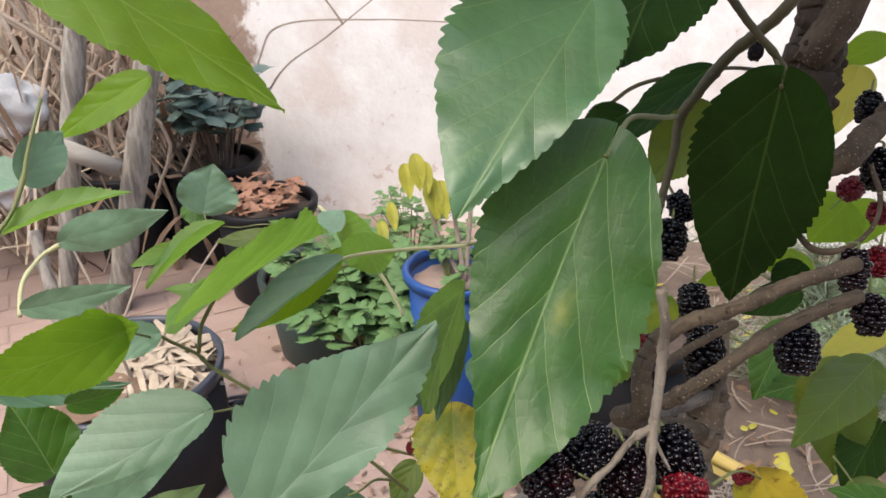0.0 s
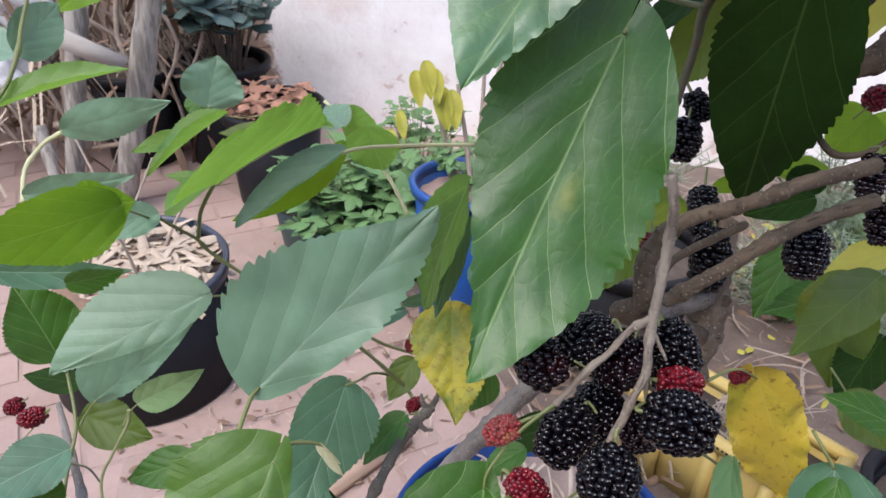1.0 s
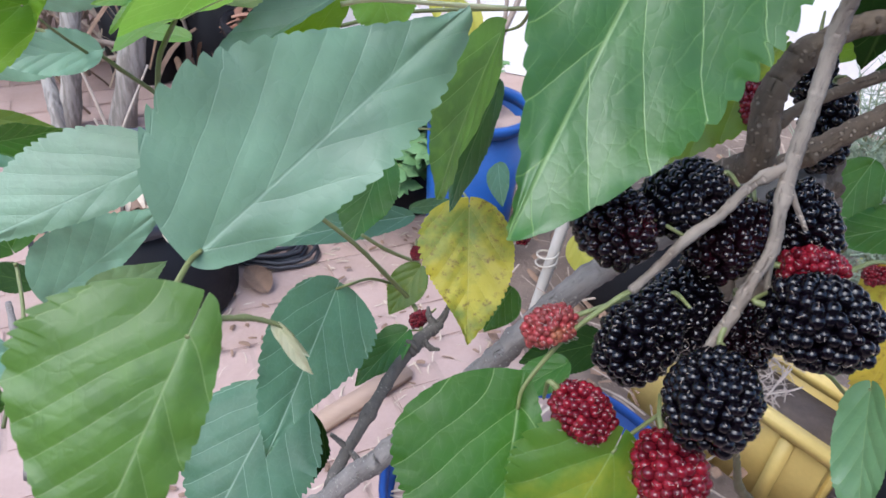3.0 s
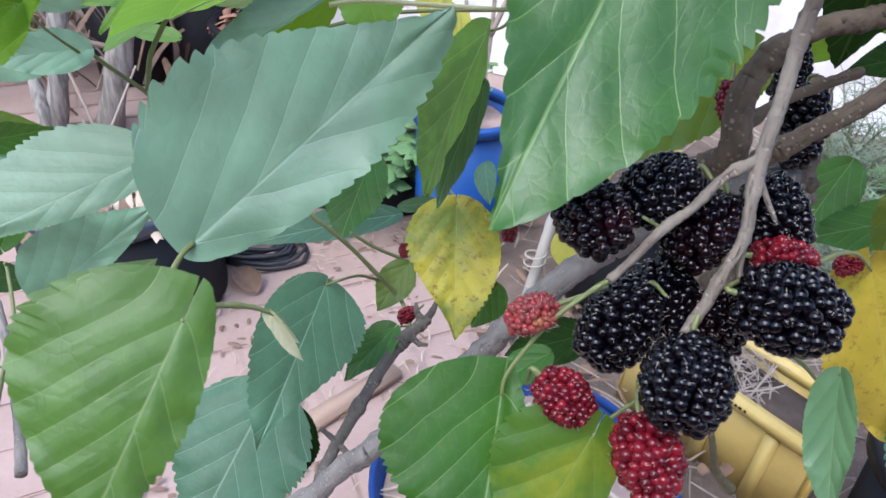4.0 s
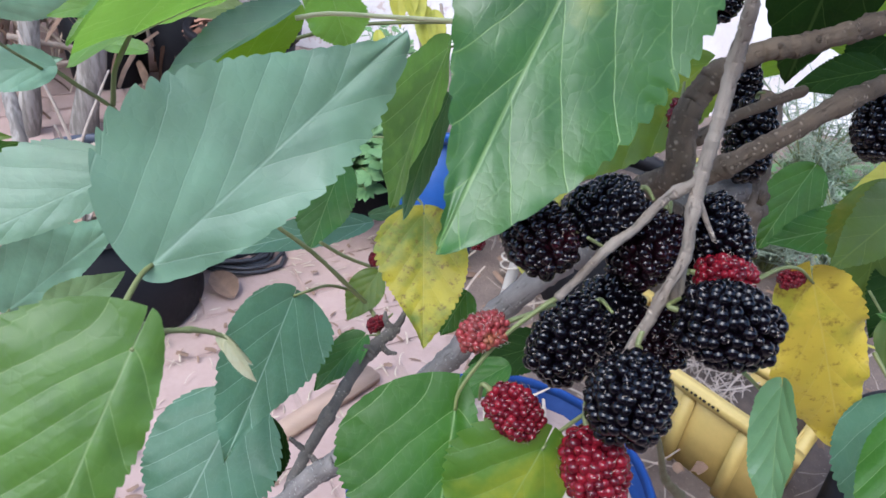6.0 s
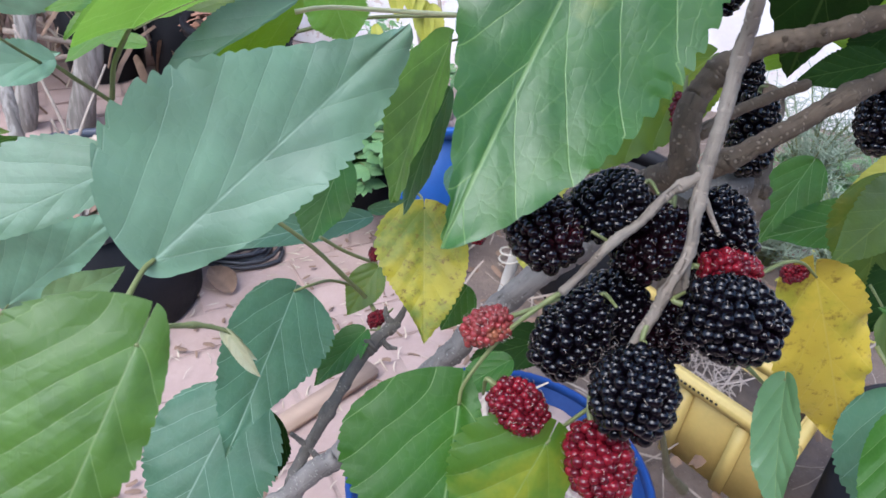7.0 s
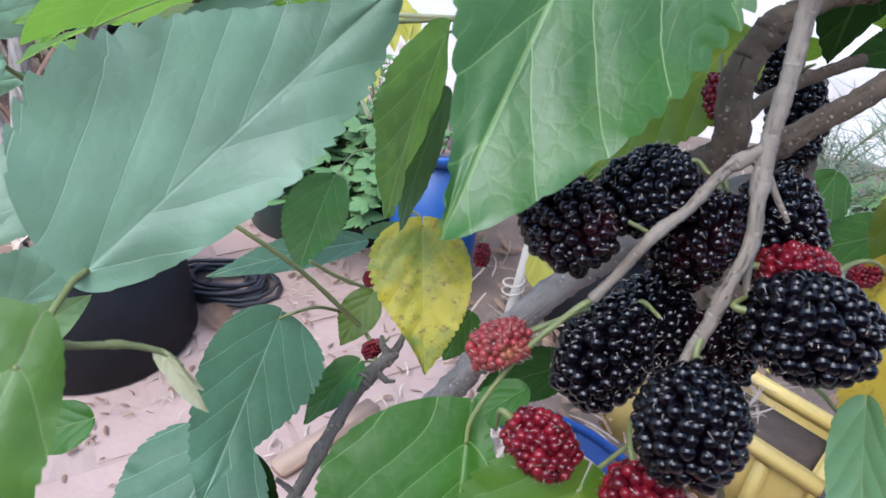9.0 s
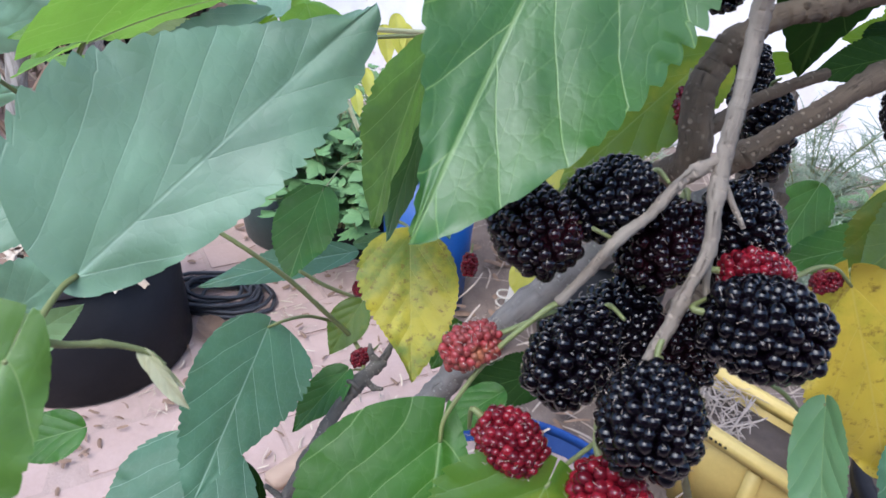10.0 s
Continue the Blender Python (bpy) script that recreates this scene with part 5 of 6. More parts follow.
leaf((-0.2473, 0.3417, 0.6528), (-0.1724, 0.3640, 0.7166), 0.0426, (0.12, -0.98, 0.18), LEAF_BLUE_SHEEN, cup=0.05, bow=0.04, wave=0.02, lobe=0.06, petiole=[(-0.253, 0.335, 0.646), (-0.253, 0.323, 0.645)], sides=(1.48, 0.52), wide=(0.30, 0.40), puff=0.005)
leaf((-0.188, 0.291, 0.702), (-0.140, 0.285, 0.738), 0.022, (-0.15, -0.99, 0.03), LEAF_PALE, cup=0.2, bow=0.06, wave=0.02, lobe=0.06, petiole=[(-0.208, 0.311, 0.672), (-0.212, 0.305, 0.664)])
leaf((-0.0420, 0.0901, 0.8821), (-0.0539, 0.0639, 0.8539), 0.0310, (0.25, -0.75, 0.60), LEAF_LIME, cup=-0.12, bow=0.05, wave=0.02, lobe=0.2, petiole=[(-0.042, 0.095, 0.881), (-0.046, 0.102, 0.876), (-0.053, 0.110, 0.869), (-0.061, 0.117, 0.859)], label="bright green leaf", sides=(0.49, 1.51), wide=(0.38, 0.30))
leaf((0.0179, 0.1278, 0.8308), (0.0135, 0.0941, 0.8056), 0.0347, (0.20, -0.75, 0.60), LEAF_MID, cup=-0.12, bow=0.05, wave=0.02, lobe=0.22, petiole=[(0.019, 0.130, 0.837), (0.027, 0.134, 0.850), (0.036, 0.136, 0.860), (0.040, 0.138, 0.862)], sides=(0.39, 1.61), wide=(0.35, 0.32))
leaf((0.0396, 0.1179, 0.8299), (0.0215, 0.0975, 0.8006), 0.0322, (0.16, -0.86, 0.48), LEAF_FLECK, cup=-0.12, bow=0.05, wave=0.02, lobe=0.16, petiole=[(0.044, 0.122, 0.832), (0.052, 0.128, 0.834), (0.058, 0.132, 0.837)], label="green leaf turning yellow in the middle", sides=(0.77, 1.23), wide=(0.30, 0.28))
leaf((-0.0545, 0.2746, 0.7388), (-0.0701, 0.1950, 0.7110), 0.0468, (0.43, -0.40, 0.81), LEAF_TEAL, cup=0.1, bow=0.05, wave=0.02, lobe=0.06, petiole=[(-0.047, 0.276, 0.742), (-0.042, 0.304, 0.723), (-0.033, 0.319, 0.709)], sides=(1.04, 0.96), wide=(0.24, 0.36))
leaf((-0.082, 0.260, 0.677), (-0.111, 0.203, 0.626), 0.067, (0.05, -0.67, 0.74), LEAF_TEAL, cup=-0.1, bow=0.06, wave=0.02, lobe=0.06)
leaf((-0.070, 0.266, 0.656), (-0.088, 0.231, 0.621), 0.044, (-0.28, -0.60, 0.75), LEAF_SHADED, cup=0.1, bow=0.06, wave=0.02, lobe=0.06)
leaf((-0.0461, 0.3863, 0.7486), (-0.0589, 0.3451, 0.7152), 0.0355, (-0.13, -0.61, 0.78), LEAF_DARK, cup=0.1, bow=0.06, wave=0.02, lobe=0.06, petiole=[(-0.039, 0.442, 0.739), (-0.019, 0.436, 0.745)], sides=(0.89, 1.11), wide=(0.40, 0.40))
leaf((0.0057, 0.3315, 0.7558), (0.0109, 0.2803, 0.7044), 0.0486, (-0.03, -0.70, 0.71), LEAF_OCHRE, cup=0.05, bow=0.03, wave=0.02, lobe=0.07, petiole=[(0.003, 0.376, 0.735), (-0.005, 0.392, 0.729)], label="yellow leaf with green and brown flecks", sides=(0.97, 1.03), wide=(0.36, 0.27))
leaf((0.0105, 0.2913, 0.8642), (-0.0099, 0.2937, 0.7821), 0.0387, (-0.84, -0.47, 0.26), LEAF_LIME, cup=0.25, bow=0.05, wave=0.02, lobe=0.06, petiole=[(0.017, 0.284, 0.870), (0.020, 0.272, 0.882)], sides=(0.96, 1.04), wide=(0.40, 0.40))
leaf((0.012, 0.302, 0.836), (-0.004, 0.298, 0.773), 0.023, (-0.72, -0.66, 0.21), LEAF_TEAL, cup=0.25, bow=0.06, wave=0.02, lobe=0.06)
leaf((0.102, 0.251, 0.882), (0.052, 0.215, 0.847), 0.031, (-0.21, -0.52, 0.83), LEAF_FLECK, cup=0.1, bow=0.06, wave=0.02, lobe=0.06, label="yellow-green leaf")
leaf((0.057, 0.232, 0.856), (0.046, 0.221, 0.826), 0.015, (-0.70, -0.55, 0.46), LEAF_YELLOWGREEN, cup=0.1, bow=0.06, wave=0.02, lobe=0.06)
leaf((0.1226, 0.1724, 0.8473), (0.1543, 0.1680, 0.7842), 0.0300, (-0.10, -0.99, 0.02), LEAF_YELLOW, cup=-0.12, bow=0.05, wave=0.08, lobe=0.14, petiole=[(0.114, 0.168, 0.855), (0.107, 0.165, 0.857), (0.098, 0.159, 0.857)], label="ragged yellow leaf", sides=(0.88, 1.12), wide=(0.32, 0.50))
leaf((0.1071, 0.1421, 0.8342), (0.1047, 0.1157, 0.8065), 0.0145, (-0.88, -0.34, 0.33), LEAF_GLOSS, cup=0.15, bow=0.06, wave=0.02, lobe=0.06, petiole=[(0.107, 0.147, 0.826), (0.097, 0.143, 0.836), (0.091, 0.141, 0.841)], sides=(0.91, 1.09), wide=(0.35, 0.35))
leaf((0.1441, 0.1378, 0.8295), (0.1304, 0.1074, 0.8016), 0.0174, (-0.60, -0.50, 0.60), LEAF_MID, cup=-0.1, bow=0.06, wave=0.02, lobe=0.06, sides=(0.86, 1.14), wide=(0.36, 0.36))
leaf((0.157, 0.159, 0.814), (0.156, 0.128, 0.778), 0.036, (-0.68, -0.55, 0.48), LEAF_TEAL, cup=-0.1, bow=0.06, wave=0.02, lobe=0.06, petiole=[(0.153, 0.163, 0.820), (0.150, 0.170, 0.824)])
leaf((0.205, 0.193, 0.804), (0.169, 0.201, 0.815), 0.017, (0.14, -0.49, 0.86), LEAF_MID, cup=0.1, bow=0.06, wave=0.02, lobe=0.06)
leaf((0.2361, 0.2935, 0.8167), (0.1713, 0.2388, 0.8049), 0.0300, (-0.10, -0.45, 0.89), LEAF_OLIVE, cup=0.1, bow=0.06, wave=0.02, lobe=0.06)
leaf((0.164, 0.252, 0.885), (0.133, 0.247, 0.878), 0.015, (-0.02, -0.77, 0.63), LEAF_SHADED, cup=0.1, bow=0.06, wave=0.02, lobe=0.06, label="dark leaf in deep shade")
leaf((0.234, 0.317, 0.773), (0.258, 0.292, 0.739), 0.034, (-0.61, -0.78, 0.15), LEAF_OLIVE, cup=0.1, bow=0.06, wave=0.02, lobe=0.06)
leaf((0.245, 0.283, 0.784), (0.220, 0.260, 0.753), 0.029, (-0.57, -0.39, 0.73), LEAF_SHADED, cup=0.1, bow=0.06, wave=0.02, lobe=0.06)
leaf((0.217, 0.252, 0.770), (0.237, 0.235, 0.747), 0.025, (-0.02, -0.81, 0.58), LEAF_OLIVE, cup=0.15, bow=0.06, wave=0.02, lobe=0.06, petiole=[(0.214, 0.255, 0.774), (0.208, 0.260, 0.781)])
leaf((0.304, 0.504, 0.713), (0.273, 0.479, 0.650), 0.042, (-0.55, -0.64, 0.53), LEAF_MID, cup=0.1, bow=0.06, wave=0.02, lobe=0.06)
leaf((0.341, 0.466, 0.691), (0.272, 0.468, 0.664), 0.038, (-0.31, -0.58, 0.75), LEAF_MID, cup=0.1, bow=0.06, wave=0.02, lobe=0.06, petiole=[(0.351, 0.473, 0.700), (0.349, 0.469, 0.723)])
leaf((0.225, 0.303, 0.811), (0.225, 0.279, 0.750), 0.042, (-0.68, -0.68, 0.27), LEAF_OLIVE, cup=0.1, bow=0.06, wave=0.02, lobe=0.06, label="olive leaf in shade")
leaf((0.294, 0.370, 0.789), (0.253, 0.373, 0.764), 0.026, (-0.52, -0.19, 0.83), LEAF_YELLOWGREEN, cup=0.2, bow=0.06, wave=0.02, lobe=0.06)
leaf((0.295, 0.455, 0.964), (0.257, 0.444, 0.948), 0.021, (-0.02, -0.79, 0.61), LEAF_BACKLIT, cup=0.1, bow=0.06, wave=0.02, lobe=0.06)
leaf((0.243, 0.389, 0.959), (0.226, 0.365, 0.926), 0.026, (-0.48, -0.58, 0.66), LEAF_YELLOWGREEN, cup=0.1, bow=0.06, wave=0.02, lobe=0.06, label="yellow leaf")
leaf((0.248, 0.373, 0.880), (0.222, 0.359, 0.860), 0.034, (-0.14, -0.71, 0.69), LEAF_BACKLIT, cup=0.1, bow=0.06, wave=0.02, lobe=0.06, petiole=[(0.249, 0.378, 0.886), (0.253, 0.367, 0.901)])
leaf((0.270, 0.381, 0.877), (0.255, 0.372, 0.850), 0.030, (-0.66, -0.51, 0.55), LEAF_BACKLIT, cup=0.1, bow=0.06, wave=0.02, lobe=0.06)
leaf((0.155, 0.375, 0.939), (0.120, 0.356, 0.898), 0.040, (-0.21, -0.81, 0.55), LEAF_OLIVE, cup=0.1, bow=0.06, wave=0.02, lobe=0.06)
leaf((0.149, 0.371, 0.962), (0.094, 0.358, 0.914), 0.030, (-0.59, -0.30, 0.75), LEAF_SHADED, cup=0.2, bow=0.06, wave=0.02, lobe=0.06)
leaf((0.107, 0.374, 0.936), (0.077, 0.362, 0.920), 0.027, (-0.06, -0.76, 0.65), LEAF_SHADED, cup=0.1, bow=0.06, wave=0.02, lobe=0.06)
leaf((0.175, 0.275, 0.888), (0.160, 0.267, 0.876), 0.017, (-0.32, -0.52, 0.79), LEAF_SHADED, cup=0.1, bow=0.06, wave=0.02, lobe=0.06)
leaf((0.188, 0.290, 0.880), (0.162, 0.289, 0.879), 0.017, (-0.02, -0.58, 0.81), LEAF_BACKLIT, cup=0.1, bow=0.06, wave=0.02, lobe=0.06)
leaf((0.163, 0.319, 0.861), (0.140, 0.314, 0.855), 0.011, (-0.10, -0.61, 0.79), LEAF_BACKLIT, cup=0.1, bow=0.06, wave=0.02, lobe=0.06)
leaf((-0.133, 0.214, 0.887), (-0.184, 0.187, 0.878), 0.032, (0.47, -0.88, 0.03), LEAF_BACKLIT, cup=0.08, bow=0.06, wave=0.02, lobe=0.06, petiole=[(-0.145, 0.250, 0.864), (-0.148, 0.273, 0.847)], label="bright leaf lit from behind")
leaf((-0.357, 0.583, 0.756), (-0.255, 0.584, 0.787), 0.038, (0.01, -1.00, -0.01), LEAF_BLUE_SHEEN, cup=-0.1, bow=0.06, wave=0.02, lobe=0.06, puff=0.005)
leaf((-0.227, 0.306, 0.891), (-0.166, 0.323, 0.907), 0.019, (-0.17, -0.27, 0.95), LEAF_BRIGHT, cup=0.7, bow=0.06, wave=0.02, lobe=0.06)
leaf((-0.226, 0.328, 0.912), (-0.221, 0.370, 0.927), 0.026, (0.84, -0.28, 0.46), LEAF_BLUE_SHEEN, cup=0.1, bow=0.06, wave=0.02, lobe=0.06, puff=0.005)
leaf((-0.229, 0.327, 0.911), (-0.260, 0.341, 0.916), 0.022, (-0.12, -0.55, 0.83), LEAF_BLUE_SHEEN, cup=0.1, bow=0.06, wave=0.02, lobe=0.06, puff=0.005)
leaf((-0.236, 0.623, 0.769), (-0.227, 0.644, 0.812), 0.058, (0.47, -0.83, 0.29), LEAF_BLUE_SHEEN, cup=0.08, bow=0.06, wave=0.02, lobe=0.06, petiole=[(-0.233, 0.617, 0.761), (-0.231, 0.601, 0.753)], puff=0.005)
leaf((-0.249, 0.638, 0.775), (-0.245, 0.622, 0.752), 0.027, (-0.14, -0.81, 0.56), LEAF_MID, cup=0.1, bow=0.06, wave=0.02, lobe=0.06)
leaf((-0.163, 0.447, 0.832), (-0.207, 0.405, 0.802), 0.025, (-0.49, -0.09, 0.87), LEAF_BRIGHT, cup=0.75, bow=0.06, wave=0.02, lobe=0.06, petiole=[(-0.149, 0.447, 0.831), (-0.129, 0.448, 0.833), (-0.093, 0.430, 0.838), (-0.069, 0.380, 0.841)])
leaf((-0.120, 0.295, 0.857), (-0.075, 0.373, 0.860), 0.092, (-0.58, 0.30, 0.75), LEAF_BRIGHT, cup=0.22, bow=0.06, wave=0.02, lobe=0.34)
# Lower half of one folded leaf, coloured as if lit through.
leaf((-0.0686, 0.3736, 0.8464), (-0.1317, 0.3441, 0.8058), 0.0205, (-0.10, -0.90, 0.40), LEAF_BACKLIT, cup=0.1, bow=0.06, wave=0.02, lobe=0.06, sides=(1.65, 0.35), wide=(0.40, 0.40))
leaf((-0.077, 0.445, 0.829), (-0.094, 0.469, 0.833), 0.025, (-0.34, -0.36, 0.87), LEAF_BLUE_SHEEN, cup=0.1, bow=0.06, wave=0.02, lobe=0.06, puff=0.005)
leaf((-0.079, 0.464, 0.827), (-0.047, 0.441, 0.824), 0.027, (-0.56, -0.80, 0.21), LEAF_BRIGHT, cup=0.1, bow=0.06, wave=0.02, lobe=0.06)
leaf((-0.083, 0.428, 0.835), (-0.124, 0.433, 0.842), 0.016, (0.16, -0.06, 0.99), LEAF_BRIGHT, cup=0.1, bow=0.06, wave=0.02, lobe=0.06)
leaf((-0.127, 0.489, 0.803), (-0.183, 0.488, 0.800), 0.018, (-0.02, -0.60, 0.80), LEAF_OLIVE, cup=0.1, bow=0.06, wave=0.02, lobe=0.06)
leaf((-0.188, 0.439, 0.819), (-0.220, 0.415, 0.815), 0.016, (0.28, -0.51, 0.81), LEAF_BRIGHT, cup=0.1, bow=0.06, wave=0.02, lobe=0.06)
leaf((-0.149, 0.374, 0.817), (-0.182, 0.375, 0.819), 0.011, (0.02, -0.52, 0.86), LEAF_BRIGHT, cup=0.1, bow=0.06, wave=0.02, lobe=0.06)
leaf((-0.358, 0.501, 0.730), (-0.268, 0.513, 0.747), 0.028, (0.12, -0.99, 0.05), LEAF_BLUE_SHEEN, cup=0.1, bow=0.06, wave=0.02, lobe=0.06, puff=0.005)
leaf((-0.322, 0.379, 0.735), (-0.219, 0.381, 0.740), 0.024, (0.02, -0.99, 0.15), LEAF_TEAL, cup=0.2, bow=0.06, wave=0.02, lobe=0.06)
leaf((-0.305, 0.397, 0.644), (-0.336, 0.415, 0.697), 0.057, (0.67, -0.49, 0.55), LEAF_MID, cup=0.3, bow=0.1, wave=0.02, lobe=0.06)
leaf((-0.321, 0.434, 0.725), (-0.272, 0.433, 0.723), 0.015, (-0.02, -0.97, 0.25), LEAF_OLIVE, cup=0.1, bow=0.06, wave=0.02, lobe=0.06)
leaf((-0.271, 0.357, 0.619), (-0.217, 0.348, 0.608), 0.037, (0.02, -0.74, 0.68), LEAF_OLIVE, cup=0.1, bow=0.06, wave=0.02, lobe=0.06)
leaf((-0.169, 0.305, 0.635), (-0.213, 0.296, 0.622), 0.028, (-0.10, -0.62, 0.78), LEAF_MID, cup=0.1, bow=0.06, wave=0.02, lobe=0.06)
leaf((-0.232, 0.272, 0.676), (-0.275, 0.243, 0.665), 0.037, (0.12, -0.50, 0.86), LEAF_TEAL, cup=0.1, bow=0.06, wave=0.02, lobe=0.06)
leaf((-0.277, 0.371, 0.638), (-0.321, 0.374, 0.642), 0.020, (0.03, -0.55, 0.83), LEAF_SHADED, cup=0.1, bow=0.06, wave=0.02, lobe=0.06)
leaf((-0.249, 0.251, 0.647), (-0.237, 0.265, 0.667), 0.026, (0.57, -0.79, 0.23), LEAF_MID, cup=0.1, bow=0.06, wave=0.02, lobe=0.06)
stem("shoot", [(-0.121, 0.295, 0.857), (-0.126, 0.296, 0.849), (-0.131, 0.295, 0.839), (-0.134, 0.294, 0.824)], [0.0009, 0.0011, 0.0011, 0.0012], STEM)
leaf((-0.148, 0.214, 0.887), (-0.126, 0.216, 0.889), 0.024, (0.08, -1.00, -0.05), LEAF_BACKLIT, cup=0.1, bow=0.06, wave=0.02, lobe=0.06)
leaf((-0.145, 0.272, 0.850), (-0.174, 0.251, 0.851), 0.018, (0.44, -0.61, 0.66), LEAF_BLUE_SHEEN, cup=0.1, bow=0.06, wave=0.02, lobe=0.06, puff=0.005)
leaf((-0.203, 0.278, 0.801), (-0.173, 0.283, 0.808), 0.017, (0.19, -0.97, -0.12), LEAF_MID, cup=0.2, bow=0.06, wave=0.02, lobe=0.06)
# Upper half of the folded leaf, a second blade coloured with sky sheen.
leaf((-0.0603, 0.3317, 0.8612), (-0.1142, 0.2979, 0.8285), 0.0155, (-0.15, -0.82, 0.55), LEAF_BLUE_SHEEN, cup=0.1, bow=0.06, wave=0.05, lobe=0.06, sides=(0.28, 1.72), wide=(0.40, 0.45), puff=0.005)
leaf((-0.053, 0.396, 0.849), (-0.043, 0.395, 0.819), 0.039, (-0.29, -0.95, -0.07), LEAF_BRIGHT, cup=0.1, bow=0.06, wave=0.02, lobe=0.06)
leaf((-0.033, 0.409, 0.693), (-0.122, 0.379, 0.681), 0.024, (0.01, -0.43, 0.90), LEAF_TEAL, cup=0.1, bow=0.06, wave=0.02, lobe=0.06)
leaf((-0.018, 0.329, 0.714), (-0.033, 0.313, 0.691), 0.021, (-0.21, -0.72, 0.66), LEAF_OLIVE, cup=0.15, bow=0.06, wave=0.02, lobe=0.06)
leaf((-0.021, 0.289, 0.702), (-0.044, 0.265, 0.683), 0.021, (-0.30, -0.39, 0.87), LEAF_DARK, cup=0.2, bow=0.06, wave=0.02, lobe=0.06, petiole=[(-0.017, 0.296, 0.697), (-0.008, 0.296, 0.697)])
leaf((0.034, 0.331, 0.703), (0.021, 0.316, 0.682), 0.023, (-0.24, -0.71, 0.66), LEAF_MID, cup=0.1, bow=0.06, wave=0.02, lobe=0.06)
leaf((0.059, 0.215, 0.775), (0.028, 0.209, 0.766), 0.018, (-0.11, -0.58, 0.81), LEAF_SHADED, cup=0.1, bow=0.06, wave=0.02, lobe=0.06)
leaf((0.036, 0.167, 0.809), (0.019, 0.160, 0.799), 0.012, (-0.36, -0.37, 0.86), LEAF_MID, cup=0.1, bow=0.06, wave=0.02, lobe=0.06)
leaf((0.055, 0.280, 0.778), (0.060, 0.269, 0.762), 0.013, (-0.32, -0.82, 0.48), LEAF_YELLOWGREEN, cup=0.1, bow=0.06, wave=0.02, lobe=0.06)
leaf((0.049, 0.236, 0.833), (0.057, 0.228, 0.821), 0.011, (-0.46, -0.83, 0.30), LEAF_YELLOWGREEN, cup=0.1, bow=0.06, wave=0.02, lobe=0.06)
leaf((0.025, 0.446, 0.717), (0.030, 0.415, 0.703), 0.016, (-0.49, -0.43, 0.76), LEAF_TEAL, cup=0.2, bow=0.06, wave=0.02, lobe=0.06, puff=0.005)
leaf((-0.031, 0.426, 0.689), (0.003, 0.431, 0.696), 0.012, (0.13, -0.99, 0.06), LEAF_TEAL, cup=0.1, bow=0.06, wave=0.02, lobe=0.06)
leaf((-0.034, 0.113, 0.865), (-0.027, 0.110, 0.855), 0.003, (0.09, -0.94, 0.34), BUD_SCALE, cup=0.5, bow=0.1, wave=0.02, lobe=0.06, label="pale withered bud scale")
leaf((-0.035, 0.113, 0.865), (-0.028, 0.112, 0.858), 0.003, (0.19, -0.94, 0.30), BUD_SCALE, cup=0.5, bow=0.1, wave=0.02, lobe=0.06, label="pale withered bud scale")
leaf((-0.033, 0.112, 0.864), (-0.027, 0.110, 0.855), 0.003, (0.12, -0.95, 0.29), BUD_SCALE, cup=0.5, bow=0.1, wave=0.02, lobe=0.06, label="pale withered bud scale")
# berries
berry((0.034, 0.145, 0.875), (0.54, -0.69, -0.48), 0.0205, 0.0167, BERRY_PURPLE, fine=2, stalk=(0.049, 0.141, 0.876))
berry((0.050, 0.152, 0.879), (-0.82, -0.44, -0.37), 0.0209, 0.0165, BERRY_BLACK, fine=2, stalk=(0.061, 0.151, 0.884))
berry((0.064, 0.156, 0.867), (-0.43, -0.52, -0.74), 0.0222, 0.0174, BERRY_PURPLE, fine=2, stalk=(0.067, 0.154, 0.879))
berry((0.045, 0.138, 0.848), (-0.57, -0.60, -0.56), 0.0239, 0.0181, BERRY_BLACK, fine=2, stalk=(0.055, 0.140, 0.857))
berry((0.057, 0.152, 0.844), (-0.50, -0.49, -0.71), 0.0249, 0.0194, BERRY_BLACK, fine=2, stalk=(0.061, 0.150, 0.859))
berry((0.056, 0.116, 0.852), (-0.25, -0.85, -0.46), 0.0213, 0.0194, BERRY_BLACK, fine=2, stalk=(0.059, 0.128, 0.857))
berry((0.079, 0.130, 0.864), (0.94, -0.32, -0.08), 0.0241, 0.0203, BERRY_BLACK, fine=2, stalk=(0.071, 0.139, 0.865))
berry((0.084, 0.149, 0.864), (1.00, -0.09, -0.05), 0.0160, 0.0117, BERRY_RED, fine=2, stalk=(0.072, 0.144, 0.868))
berry((0.084, 0.161, 0.869), (0.42, -0.55, -0.72), 0.0226, 0.0169, BERRY_BLACK, fine=2, stalk=(0.076, 0.160, 0.880))
berry((0.072, 0.145, 0.846), (0.26, -0.58, -0.78), 0.0181, 0.0143, BERRY_PURPLE, fine=2, stalk=(0.066, 0.142, 0.860))
berry((0.083, 0.161, 0.858), (0.26, -0.58, -0.78), 0.0156, 0.0125, BERRY_PURPLE, fine=2)
berry((0.052, 0.113, 0.831), (0.24, -0.71, -0.66), 0.0206, 0.0159, BERRY_RED, fine=2, stalk=(0.050, 0.128, 0.840))
berry((0.0318, 0.1222, 0.8382), (0.80, -0.50, -0.34), 0.0159, 0.0118, BERRY_RED, fine=2, stalk=(0.024, 0.130, 0.833), label="unripe red berry")
